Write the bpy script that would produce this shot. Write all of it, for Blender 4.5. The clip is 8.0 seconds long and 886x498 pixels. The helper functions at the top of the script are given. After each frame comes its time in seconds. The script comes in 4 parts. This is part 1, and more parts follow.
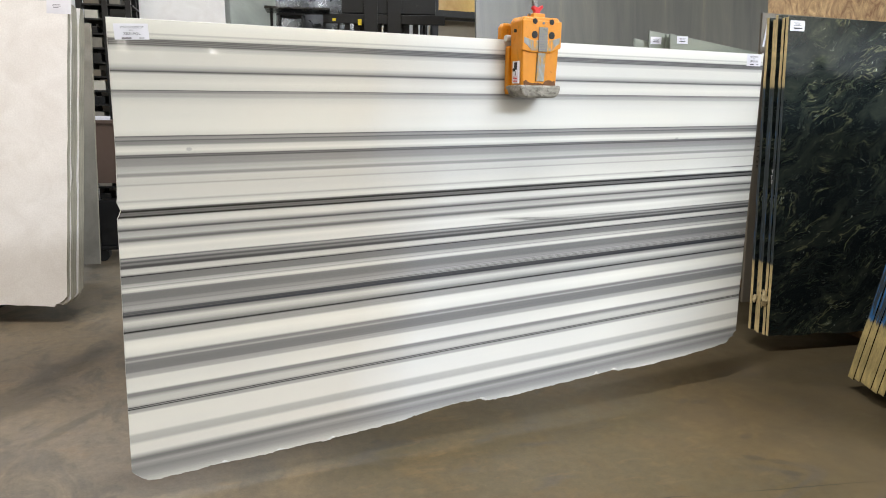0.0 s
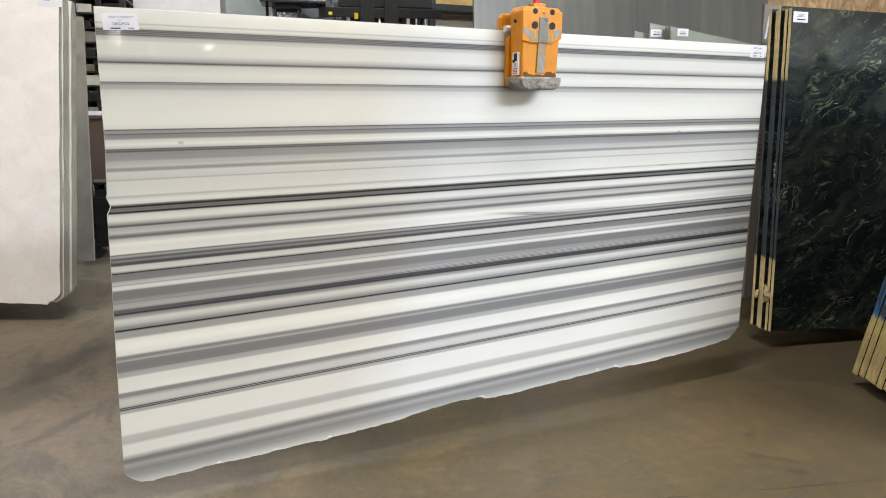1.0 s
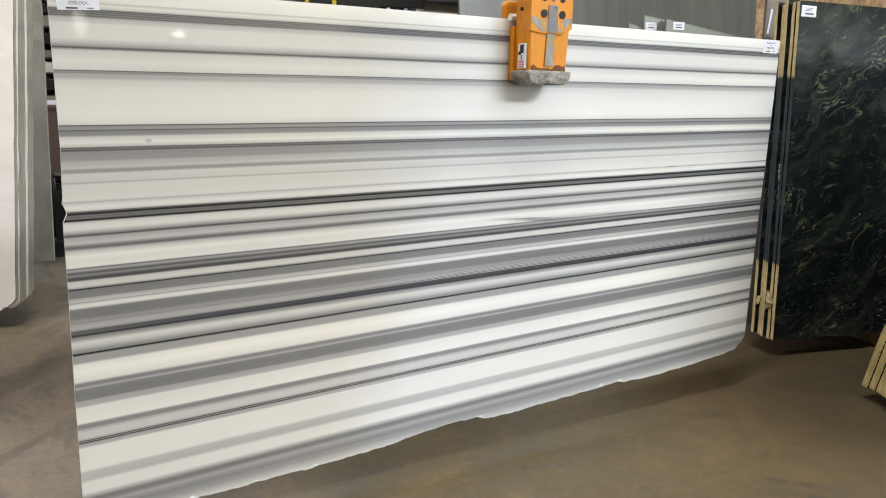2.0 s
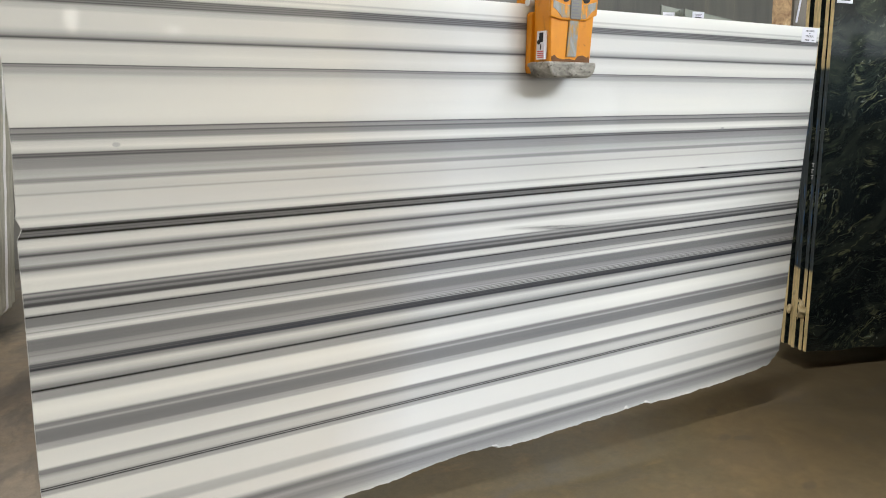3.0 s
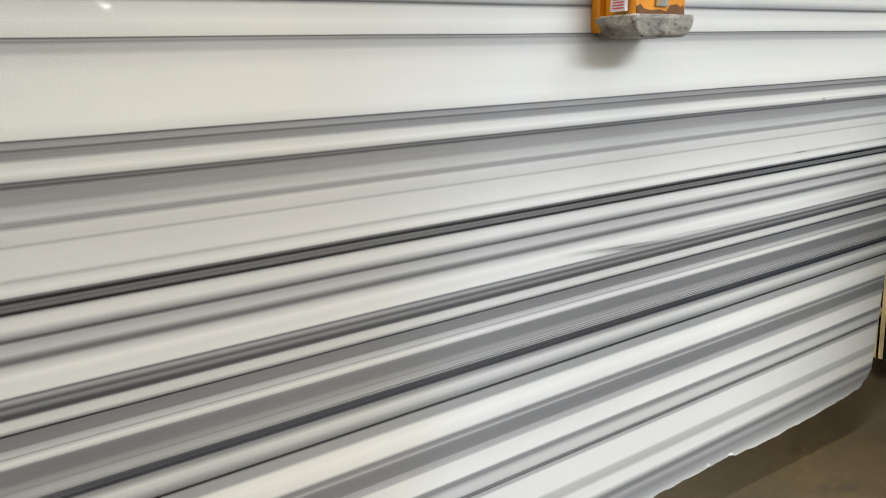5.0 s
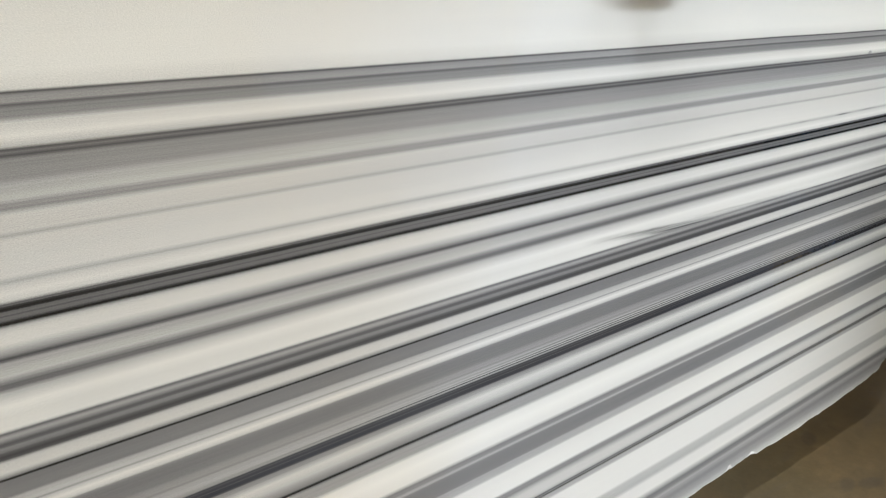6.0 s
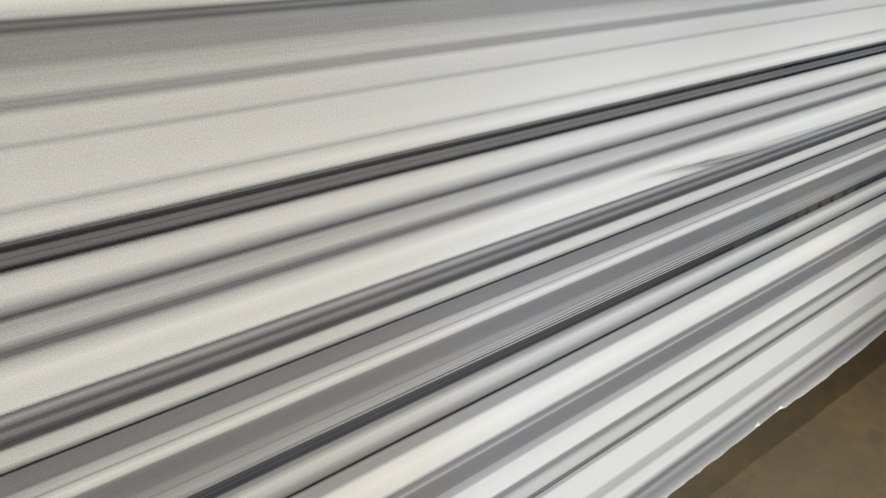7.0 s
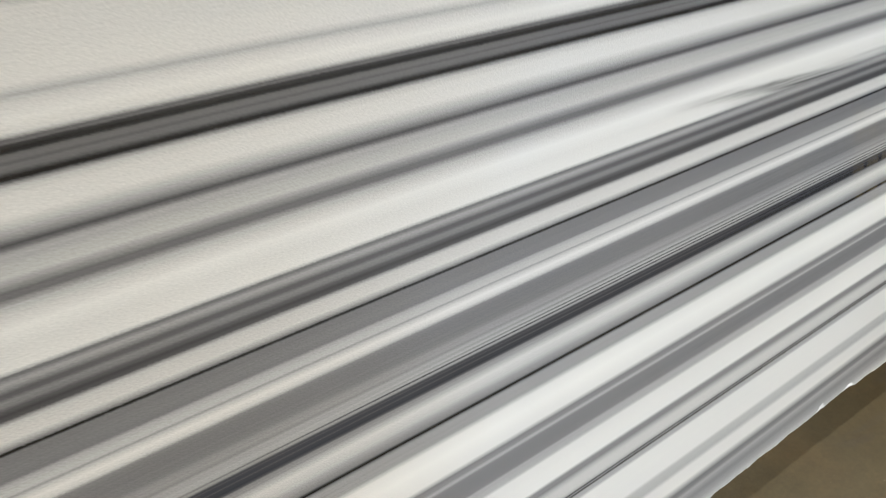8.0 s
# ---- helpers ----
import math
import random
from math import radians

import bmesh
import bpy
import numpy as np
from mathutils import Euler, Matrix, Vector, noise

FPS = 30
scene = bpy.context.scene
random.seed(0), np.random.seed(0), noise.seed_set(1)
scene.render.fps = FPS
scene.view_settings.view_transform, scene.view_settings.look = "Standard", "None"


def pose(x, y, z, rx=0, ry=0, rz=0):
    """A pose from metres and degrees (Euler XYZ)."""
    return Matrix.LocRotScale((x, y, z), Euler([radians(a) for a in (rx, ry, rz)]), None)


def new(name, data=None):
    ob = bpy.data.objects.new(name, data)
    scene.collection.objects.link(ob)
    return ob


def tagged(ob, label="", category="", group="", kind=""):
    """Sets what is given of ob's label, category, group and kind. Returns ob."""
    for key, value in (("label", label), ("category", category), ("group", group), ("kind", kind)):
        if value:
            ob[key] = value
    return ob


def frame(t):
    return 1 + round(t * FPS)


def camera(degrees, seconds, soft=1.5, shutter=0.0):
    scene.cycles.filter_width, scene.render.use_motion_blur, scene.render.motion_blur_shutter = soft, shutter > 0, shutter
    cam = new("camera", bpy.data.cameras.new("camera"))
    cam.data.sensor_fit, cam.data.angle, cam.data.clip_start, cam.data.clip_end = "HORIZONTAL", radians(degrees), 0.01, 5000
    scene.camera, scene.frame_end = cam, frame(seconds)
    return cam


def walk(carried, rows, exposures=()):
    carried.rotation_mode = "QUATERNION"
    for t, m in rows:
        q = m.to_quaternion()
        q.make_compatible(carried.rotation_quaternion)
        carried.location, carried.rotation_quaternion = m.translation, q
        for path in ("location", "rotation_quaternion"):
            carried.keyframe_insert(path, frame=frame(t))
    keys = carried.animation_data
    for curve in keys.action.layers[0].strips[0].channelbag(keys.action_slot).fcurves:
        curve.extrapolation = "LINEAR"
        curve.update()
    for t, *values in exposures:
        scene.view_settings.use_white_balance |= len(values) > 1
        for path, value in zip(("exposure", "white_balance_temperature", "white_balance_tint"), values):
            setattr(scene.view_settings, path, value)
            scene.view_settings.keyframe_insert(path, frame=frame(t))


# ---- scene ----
cam = camera(64.85, 8.0, soft=1.0, shutter=0.3)
walk(cam, [(0, pose(-0.005, -2.663, 1.477, 78.43, -0.67, -25.01)),
          (0.5, pose(0.011, -2.657, 1.470, 78.41, -0.38, -24.75)),
          (1, pose(0.016, -2.608, 1.464, 78.09, -0.54, -25.23)),
          (1.5, pose(0.024, -2.474, 1.476, 77.71, -1.53, -27.05)),
          (3, pose(0.147, -2.056, 1.466, 77.27, -0.81, -27.38)),
          (3.5, pose(0.219, -1.918, 1.478, 76.70, -0.76, -24.28)),
          (4, pose(0.218, -1.688, 1.477, 76.13, -1.26, -26.64)),
          (5.5, pose(0.399, -1.133, 1.463, 73.83, 1.60, -32.94)),
          (6, pose(0.433, -0.957, 1.445, 71.44, 0.67, -34.75)),
          (6.5, pose(0.486, -0.772, 1.427, 69.62, 0.70, -37.38)),
          (7, pose(0.530, -0.694, 1.368, 65.73, 0.09, -37.07)),
          (7.5, pose(0.615, -0.612, 1.299, 66.70, 1.48, -36.71)),
          (8, pose(0.777, -0.518, 1.269, 60.70, 2.21, -34.55))],
     exposures=[(0.0, 0.34), (1.5, 0.33), (3.5, 0.18), (4.2, 0.17), (5.5, 0.20), (8.0, 0.20)])


# ------------------------------------------------------------------ world and light
world = bpy.data.worlds.new("world")
scene.world = world
world.use_nodes = True
wn = world.node_tree.nodes
wn["Background"].inputs["Color"].default_value = (0.75, 0.8, 0.9, 1)
wn["Background"].inputs["Strength"].default_value = 0.2


def panel_light(name, x, y, z, sx, sy, watts, color):
    data = bpy.data.lights.new(name, "AREA")
    data.shape, data.size, data.size_y = "RECTANGLE", sx, sy
    data.energy, data.color = watts, color
    ob = new(name, data)
    ob.matrix_world = pose(x, y, z)
    return ob


COOL, NEUTRAL, WARM = (0.87, 0.93, 1.0), (0.95, 0.97, 1.0), (1.0, 0.885, 0.78)
CEILING_HEIGHT = 9.2
# x, y, height, size in x, size in y, watts, tint; the narrow bay lamp over the slab hangs just under the roof
# All out of view; those besides the bay lamp are added fill
LIGHTS = [(-3.2, 0.5, 5.72, 2.0, 0.8, 150, WARM), (0.8, -0.85, 8.9, 3.4, 0.4, 425, NEUTRAL), (5.6, -4.6, 5.72, 3.0, 1.2, 190, COOL),
          (-0.2, 6.1, 5.72, 1.5, 0.4, 100, COOL), (2.0, 6.4, 5.72, 1.5, 0.6, 40, COOL), (6.4, 5.4, 5.72, 1.5, 0.6, 60, COOL),
          (-2.4, -8.6, 5.72, 3.0, 1.2, 90, WARM), (5.2, -8.6, 5.72, 6.0, 1.6, 1490, COOL)]
for lx, ly, lz, sx, sy, watts, tint in LIGHTS:
    panel_light("unseen_ceiling_lamp", lx, ly, lz, sx, sy, watts, tint)
# added cool fill light in a made-up door opening, out of view
for dx, wide, watts in ((7.05, 4.9, 50), (14.2, 8.8, 90)):
    door = panel_light("door_fill_light", dx, -10.16, 2.25, wide, 4.3, watts, (0.84, 0.92, 1.0))
    door.matrix_world = pose(dx, -10.16, 2.25, 90, 0, 0)


# ------------------------------------------------------------------ node helpers
def lin(s):
    return s / 12.92 if s <= 0.04045 else ((s + 0.055) / 1.055) ** 2.4


def rgb(r, g, b):
    return (lin(r), lin(g), lin(b), 1)


class Nodes:
    """Short-hand for building one material's node tree."""

    def __init__(self, name):
        self.mat = bpy.data.materials.new(name)
        self.mat.use_nodes = True
        self.tree = self.mat.node_tree
        self.bsdf = self.tree.nodes["Principled BSDF"]

    def link(self, a, b):
        self.tree.links.new(a, b)

    def put(self, socket, value):
        if isinstance(value, bpy.types.NodeSocket):
            self.link(value, socket)
        else:
            socket.default_value = value

    def node(self, kind):
        return self.tree.nodes.new(kind)

    def math(self, op, a, b=0.0, c=0.0, clamp=False):
        n = self.node("ShaderNodeMath")
        n.operation, n.use_clamp = op, clamp
        for i, v in enumerate((a, b, c)):
            self.put(n.inputs[i], v)
        return n.outputs[0]

    def coords(self, kind="Object"):
        return self.node("ShaderNodeTexCoord").outputs[kind]

    def xyz(self, v):
        n = self.node("ShaderNodeSeparateXYZ")
        self.link(v, n.inputs[0])
        return n.outputs

    def vec(self, x, y, z):
        n = self.node("ShaderNodeCombineXYZ")
        for i, v in enumerate((x, y, z)):
            self.put(n.inputs[i], v)
        return n.outputs[0]

    def scaled(self, v, sx, sy, sz):
        n = self.node("ShaderNodeMapping")
        self.link(v, n.inputs[0])
        n.inputs["Scale"].default_value = (sx, sy, sz)
        return n.outputs[0]

    def noise(self, v, scale, detail=4.0, rough=0.55, distort=0.0):
        n = self.node("ShaderNodeTexNoise")
        self.link(v, n.inputs["Vector"])
        n.inputs["Scale"].default_value, n.inputs["Detail"].default_value = scale, detail
        n.inputs["Roughness"].default_value, n.inputs["Distortion"].default_value = rough, distort
        return n.outputs[0]

    def ramp(self, fac, stops, mode="LINEAR"):
        n = self.node("ShaderNodeValToRGB")
        self.put(n.inputs[0], fac)
        n.color_ramp.interpolation = mode
        e = n.color_ramp.elements
        while len(e) < len(stops):
            e.new(0.5)
        for el, (p, c) in zip(e, stops):
            el.position = p
            el.color = c if len(c) == 4 else (*c, 1)
        return n.outputs[0]

    def mix(self, fac, a, b, blend="MIX"):
        n = self.node("ShaderNodeMix")
        n.data_type, n.blend_type = "RGBA", blend
        self.put(n.inputs[0], fac)
        self.put(n.inputs[6], a)
        self.put(n.inputs[7], b)
        return n.outputs[2]

    def span(self, v, lo, hi, a=0.0, b=1.0):
        n = self.node("ShaderNodeMapRange")
        n.interpolation_type = "SMOOTHSTEP"
        self.put(n.inputs[0], v)
        for i, k in enumerate((lo, hi, a, b)):
            self.put(n.inputs[i + 1], k)
        return n.outputs[0]

    def bump(self, h, strength, distance=0.01):
        n = self.node("ShaderNodeBump")
        self.put(n.inputs["Height"], h)
        n.inputs["Strength"].default_value, n.inputs["Distance"].default_value = strength, distance
        self.link(n.outputs[0], self.bsdf.inputs["Normal"])

    def finish(self, color, rough, metal=0.0, spec=0.5):
        self.put(self.bsdf.inputs["Base Color"], color)
        self.put(self.bsdf.inputs["Roughness"], rough)
        self.put(self.bsdf.inputs["Metallic"], metal)
        self.bsdf.inputs["Specular IOR Level"].default_value = spec
        return self.mat


# ------------------------------------------------------------------ materials
# Bands of the striped marble: height at the slab's starting edge, tone.
BANDS_A = [(1.7462, .92), (1.7105, .88), (1.7064, .76), (1.6993, .86), (1.691, .78), (1.687, .36), (1.6845, .5), (1.682, .38), (1.6794, .53), (1.6765, .4), (1.673, .53), (1.6701, .38),
           (1.6671, .6), (1.663, .74), (1.6537, .78), (1.6476, .84), (1.6087, .84), (1.5974, .76),
           (1.5882, .64), (1.582, .36), (1.579, .6), (1.5739, .8), (1.5462, .86), (1.5208, .82), (1.5185, .36), (1.5155, .62),
           (1.5124, .54), (1.5083, .68), (1.4981, .7), (1.4909, .8), (1.4663, .85)]
BANDS_B = [(1.4663, .85), (1.3854, .88), (1.3639, .83), (1.3608, .34), (1.3577, .58), (1.3495, .62), (1.3465, .42), (1.3424, .55),
           (1.3321, .58), (1.326, .8), (1.3106, .87), (1.2993, .76), (1.2952, .38), (1.2922, .5), (1.2881, .38), (1.283, .58),
           (1.2594, .62), (1.2543, .7), (1.2358, .76), (1.2307, .62), (1.2235, .62), (1.2174, .8), (1.1969, .79), (1.1918, .7),
           (1.1867, .81), (1.1416, .84), (1.1345, .72), (1.1293, .81), (1.1191, .87)]
BANDS_C = [(1.1191, .87), (1.1105, .82), (1.108, .64), (1.1062, .40), (1.1045, .46), (1.1032, .30), (1.1, .22), (1.0978, .26), (1.0965, .44), (1.093, .47),
           (1.091, .40), (1.0895, .47), (1.086, .46), (1.0838, .34), (1.0822, .22), (1.0796, .20), (1.0775, .55), (1.0745, .76), (1.068, .83), (1.0546, .85),
           (1.044, .70), (1.038, .54), (1.0341, .36), (1.0312, .50), (1.0285, .68), (1.0105, .76), (1.0045, .60), (.999, .46), (.9945, .48), (.988, .74), (.9706, .89)]
BANDS_G = [(.9706, .89), (.955, .85), (.938, .87), (.9352, .74), (.9332, .44), (.9312, .52), (.928, .66), (.9245, .62), (.922, .52), (.919, .40),
           (.916, .42), (.9125, .54), (.909, .52), (.9055, .40), (.901, .34), (.8965, .38), (.8945, .62), (.8915, .78), (.8774, .81)]
BANDS_D = [(.8774, .81), (.8725, .66), (.8695, .5), (.8683, .2), (.8668, .24), (.865, .5), (.8415, .53), (.838, .70), (.832, .74), (.828, .76),
           (.8255, .62), (.823, .76), (.8159, .87)]
BANDS_H = [(.8159, .87), (.809, .80), (.8045, .55), (.80, .51), (.7765, .51), (.772, .58), (.764, .62), (.7605, .57), (.757, .66), (.745, .70), (.7385, .62),
           (.7338, .48), (.7318, .54), (.7292, .42), (.7265, .54), (.7238, .4), (.7222, .36), (.7197, .18), (.7172, .52), (.7074, .64), (.6961, .83), (.6828, .77), (.6736, .64),
           (.664, .54), (.6618, .32), (.6597, .12), (.6586, .14), (.6574, .44), (.6531, .64), (.6336, .64), (.6244, .88)]
BANDS_E = [(.6244, .88), (.6029, .91), (.5711, .87), (.5619, .54), (.5537, .58), (.5486, .71), (.5425, .54), (.5251, .52),
           (.5087, .54), (.5035, .68), (.4892, .70), (.482, .87), (.4329, .89), (.4257, .58), (.4155, .56), (.4083, .7),
           (.3991, .79), (.3807, .79), (.3722, .66), (.3714, .32), (.3692, .28), (.3683, .6), (.3663, .66), (.3655, .5), (.3649, .27), (.363, .2), (.3622, .54), (.3592, .68), (.351, .7), (.3438, .88)]
BANDS_F = [(.3438, .88), (.2701, .88), (.2598, .75), (.2352, .73), (.2229, .87), (.1891, .87), (.1769, .71), (.1656, .51),
           (.1553, .55), (.1451, .67), (.1237, .57), (.0982, .65), (.0768, .76), (.0585, .86)]


def tone(t):
    """White stone to blue-grey veins."""
    if t < 0.45:
        t = max(0.08, 0.45 - (0.45 - t) * 1.25)
    v = lin(t) ** 1.10 * (1.0 + 0.04 * max(0.0, min(1.0, (t - 0.70) / 0.15)))
    cool = max(0.0, min(1.0, (0.86 - t) / 0.5))
    return (v * (0.974 - 0.012 * cool), v * (0.986 - 0.012 * cool), v * (0.955 + 0.075 * cool), 1)


def striped_marble():
    n = Nodes("striped_marble")
    p = n.coords()
    x, y, z = n.xyz(p)
    w = n.math("DIVIDE", x, 3.0)
    # the veins fan out gently along the slab
    num = n.math("SUBTRACT", z, n.math("MULTIPLY", w, 0.1393))
    v = n.math("DIVIDE", num, n.math("SUBTRACT", 1.0, n.math("MULTIPLY", w, 0.076)))
    long_wave = n.noise(n.scaled(p, 0.9, 1, 2.2), 1.0, 2.0)
    fine = n.noise(n.scaled(p, 25, 1, 160), 1.0, 3.0, 0.7)
    grains = n.noise(p, 520.0, 3.0, 0.85)
    v = n.math("ADD", v, n.math("MULTIPLY", n.math("SUBTRACT", long_wave, 0.5), 0.006))
    v = n.math("ADD", v, n.math("MULTIPLY", n.math("SUBTRACT", fine, 0.5), 0.0010))
    v = n.math("ADD", v, n.math("MULTIPLY", n.math("SUBTRACT", grains, 0.5), n.math("MULTIPLY", n.span(v, 0.735, 0.765, 0.0008, 0.0046), n.span(v, 1.14, 1.11, 0.3, 1.0))))
    color = None
    groups = (BANDS_A, BANDS_B, BANDS_C, BANDS_G, BANDS_D, BANDS_H, BANDS_E, BANDS_F)
    # short runs keep hair-thin veins crisp
    for bands in [g[i:i + 11] for g in groups for i in range(0, len(g) - 1, 10)]:
        hi, lo = bands[0][0], bands[-1][0]
        f = n.math("DIVIDE", n.math("SUBTRACT", hi, v), hi - lo)
        c = n.ramp(f, [((hi - h) / (hi - lo), tone(t)) for h, t in bands])
        color = c if color is None else n.mix(n.math("LESS_THAN", v, hi), color, c)
    # hair-fine striations that run along the veins
    streak = n.noise(n.vec(n.math("MULTIPLY", x, 0.7), 0.0, n.math("MULTIPLY", v, 420.0)), 1.0, 5.0, 0.7)
    fibres = n.ramp(streak, [(0.28, (0.66, 0.66, 0.68)), (0.5, (0.98, 0.98, 0.98)), (0.74, (1.22, 1.22, 1.2))])
    lum = n.node("ShaderNodeRGBToBW")
    n.link(color, lum.inputs[0])
    color = n.mix(n.span(lum.outputs[0], 0.72, 0.25, 0.04, 0.5), color, fibres, "MULTIPLY")
    broad = n.noise(n.vec(n.math("MULTIPLY", x, 0.8), 0.0, n.math("MULTIPLY", v, 14.0)), 1.0, 3.0)
    color = n.mix(1.0, color, n.ramp(broad, [(0.3, (0.95, 0.955, 0.96)), (0.7, (1.03, 1.02, 1.0))]), "MULTIPLY")
    # warm, dim light put into the colour at the starting end, colder white beyond
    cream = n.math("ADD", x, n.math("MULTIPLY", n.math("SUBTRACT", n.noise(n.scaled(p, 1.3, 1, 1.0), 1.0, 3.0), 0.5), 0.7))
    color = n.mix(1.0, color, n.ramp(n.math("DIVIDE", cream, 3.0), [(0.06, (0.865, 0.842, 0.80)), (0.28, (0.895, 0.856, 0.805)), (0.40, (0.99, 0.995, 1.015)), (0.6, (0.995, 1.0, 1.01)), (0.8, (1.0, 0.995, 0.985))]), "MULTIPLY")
    # one vein that darkens along the slab
    inner = n.noise(n.vec(n.math("MULTIPLY", x, 0.5), 3.0, n.math("MULTIPLY", v, 700.0)), 1.0, 3.0, 0.6)
    vein = n.math("MULTIPLY", n.span(n.math("ABSOLUTE", n.math("SUBTRACT", v, 0.7262)), 0.0118, 0.0090), n.span(x, -0.4, 0.7, 0.3, 1.0))
    color = n.mix(n.math("MULTIPLY", vein, n.span(inner, 0.35, 0.6, 0.7, 0.95)), color, (0.033, 0.035, 0.042, 1))
    # hair lines that part from it further along
    for hv, hx, k in ((0.7415, 0.6, 0.9), (0.7465, 0.9, 0.8), (0.7525, 1.0, 0.65)):
        hair = n.span(n.math("ABSOLUTE", n.math("SUBTRACT", v, hv)), 0.0016, 0.0005)
        color = n.mix(n.math("MULTIPLY", n.math("MULTIPLY", hair, n.span(x, hx, hx + 0.5)), k), color, tone(0.30))
    # a smoky swirl where two veins meet
    wisp = n.math("SUBTRACT", n.noise(n.scaled(p, 5, 1, 60), 1.0, 5.0, 0.6), 0.5)
    vs = n.math("ADD", v, n.math("MULTIPLY", wisp, 0.024))
    top = n.math("ADD", 0.930, n.math("MULTIPLY", n.span(x, 1.46, 1.66), n.span(x, 2.6, 1.7, 0.004, 0.022)))
    cover = n.math("MULTIPLY", n.span(n.math("SUBTRACT", vs, top), 0.005, -0.010), n.math("GREATER_THAN", v, 0.9295))
    cover = n.math("MULTIPLY", cover, n.span(x, 1.46, 1.75, 0.0, 0.62))
    smoke = n.ramp(n.noise(n.scaled(p, 3, 1, 180), 1.0, 4.0), [(0.3, tone(0.50)), (0.7, tone(0.74))])
    color = n.mix(cover, color, smoke)
    core = n.math("SUBTRACT", n.math("ADD", z, n.math("MULTIPLY", wisp, 0.020)), n.math("SUBTRACT", 1.086, n.math("MULTIPLY", x, 0.062)))
    heart = n.math("MULTIPLY", n.span(n.math("ABSOLUTE", core), 0.012, 0.001), n.math("MULTIPLY", n.span(x, 1.42, 1.66), n.span(x, 2.05, 1.78)))
    threads = n.span(n.noise(n.scaled(p, 2.5, 1, 150), 1.0, 4.0, 0.6), 0.36, 0.62, 0.25, 0.9)
    color = n.mix(n.math("MULTIPLY", heart, threads), color, tone(0.36))
    # a thin dark vein that comes up only towards the far end
    lx = n.span(x, 1.5, 2.5)
    vl = n.math("ABSOLUTE", n.math("SUBTRACT", v, 1.1350))
    dash = n.span(n.noise(n.scaled(p, 5, 1, 30), 1.0, 2.0), 0.42, 0.6)
    color = n.mix(n.math("MULTIPLY", n.math("MULTIPLY", lx, n.span(vl, 0.0032, 0.0008)), n.math("MULTIPLY", dash, 0.75)), color, (0.06, 0.06, 0.075, 1))
    # a small smudge on a vein
    for mx, mz, r, k in ((0.237, 1.316, 0.013, 0.5), (2.511, 1.334, 0.012, 0.6)):
        ax = n.math("DIVIDE", n.math("SUBTRACT", x, mx), r)
        az = n.math("DIVIDE", n.math("SUBTRACT", z, mz), r * 0.6)
        d = n.math("ADD", n.math("MULTIPLY", ax, ax), n.math("MULTIPLY", az, az))
        color = n.mix(n.math("MULTIPLY", n.span(d, 1.0, 0.2), k), color, (0.22, 0.22, 0.24, 1))
    # crystalline grain, plainest in the half-tones
    speck = n.ramp(n.noise(p, 620.0, 2.0, 0.7), [(0.25, (0.62, 0.62, 0.62)), (0.5, (1.0, 1.0, 1.0)), (0.75, (1.34, 1.34, 1.34))])
    grey = n.node("ShaderNodeRGBToBW")
    n.link(color, grey.inputs[0])
    half = n.math("MULTIPLY", n.span(grey.outputs[0], 0.8, 0.5, 0.06, 0.6), n.span(grey.outputs[0], 0.04, 0.2, 0.3, 1.0))
    color = n.mix(half, color, speck, "MULTIPLY")
    n.bsdf.inputs["Subsurface Weight"].default_value = 0.0
    rough = n.span(n.noise(p, 3.0, 4.0), 0.2, 0.8, 0.02, 0.05)
    return n.finish(color, rough, spec=0.5)


def broken_stone():
    n = Nodes("broken_stone_edge")
    p = n.coords()
    c = n.ramp(n.noise(p, 60.0, 5.0), [(0.3, rgb(0.66, 0.66, 0.66)), (0.7, rgb(0.88, 0.88, 0.87))])
    n.bump(n.noise(p, 120.0, 4.0), 0.6, 0.004)
    return n.finish(c, 0.6)


MARKS = [(2.56, -0.14, 0.05, 0.3, 0.5), (2.63, -0.18, 0.055, -0.2, 0.5), (2.71, 0.07, 0.06, 0.5, 0.5), (2.67, 0.30, 0.045, 0.1, 0.5),
         (2.54, -0.56, 0.05, 0.2, 0.5), (2.41, -0.72, 0.055, -0.7, 0.45), (2.48, -0.79, 0.055, -0.6, 0.45), (2.45, -0.88, 0.055, -0.6, 0.45),
         (0.96, 0.08, 0.03, 0.2, 0.5), (-0.55, 1.22, 0.38, 0.9, 0.5), (-0.30, 1.66, 0.42, 0.9, 0.3), (-0.30, 0.78, 0.26, 0.8, 0.16)]
CRACK = (-0.285, -0.288)


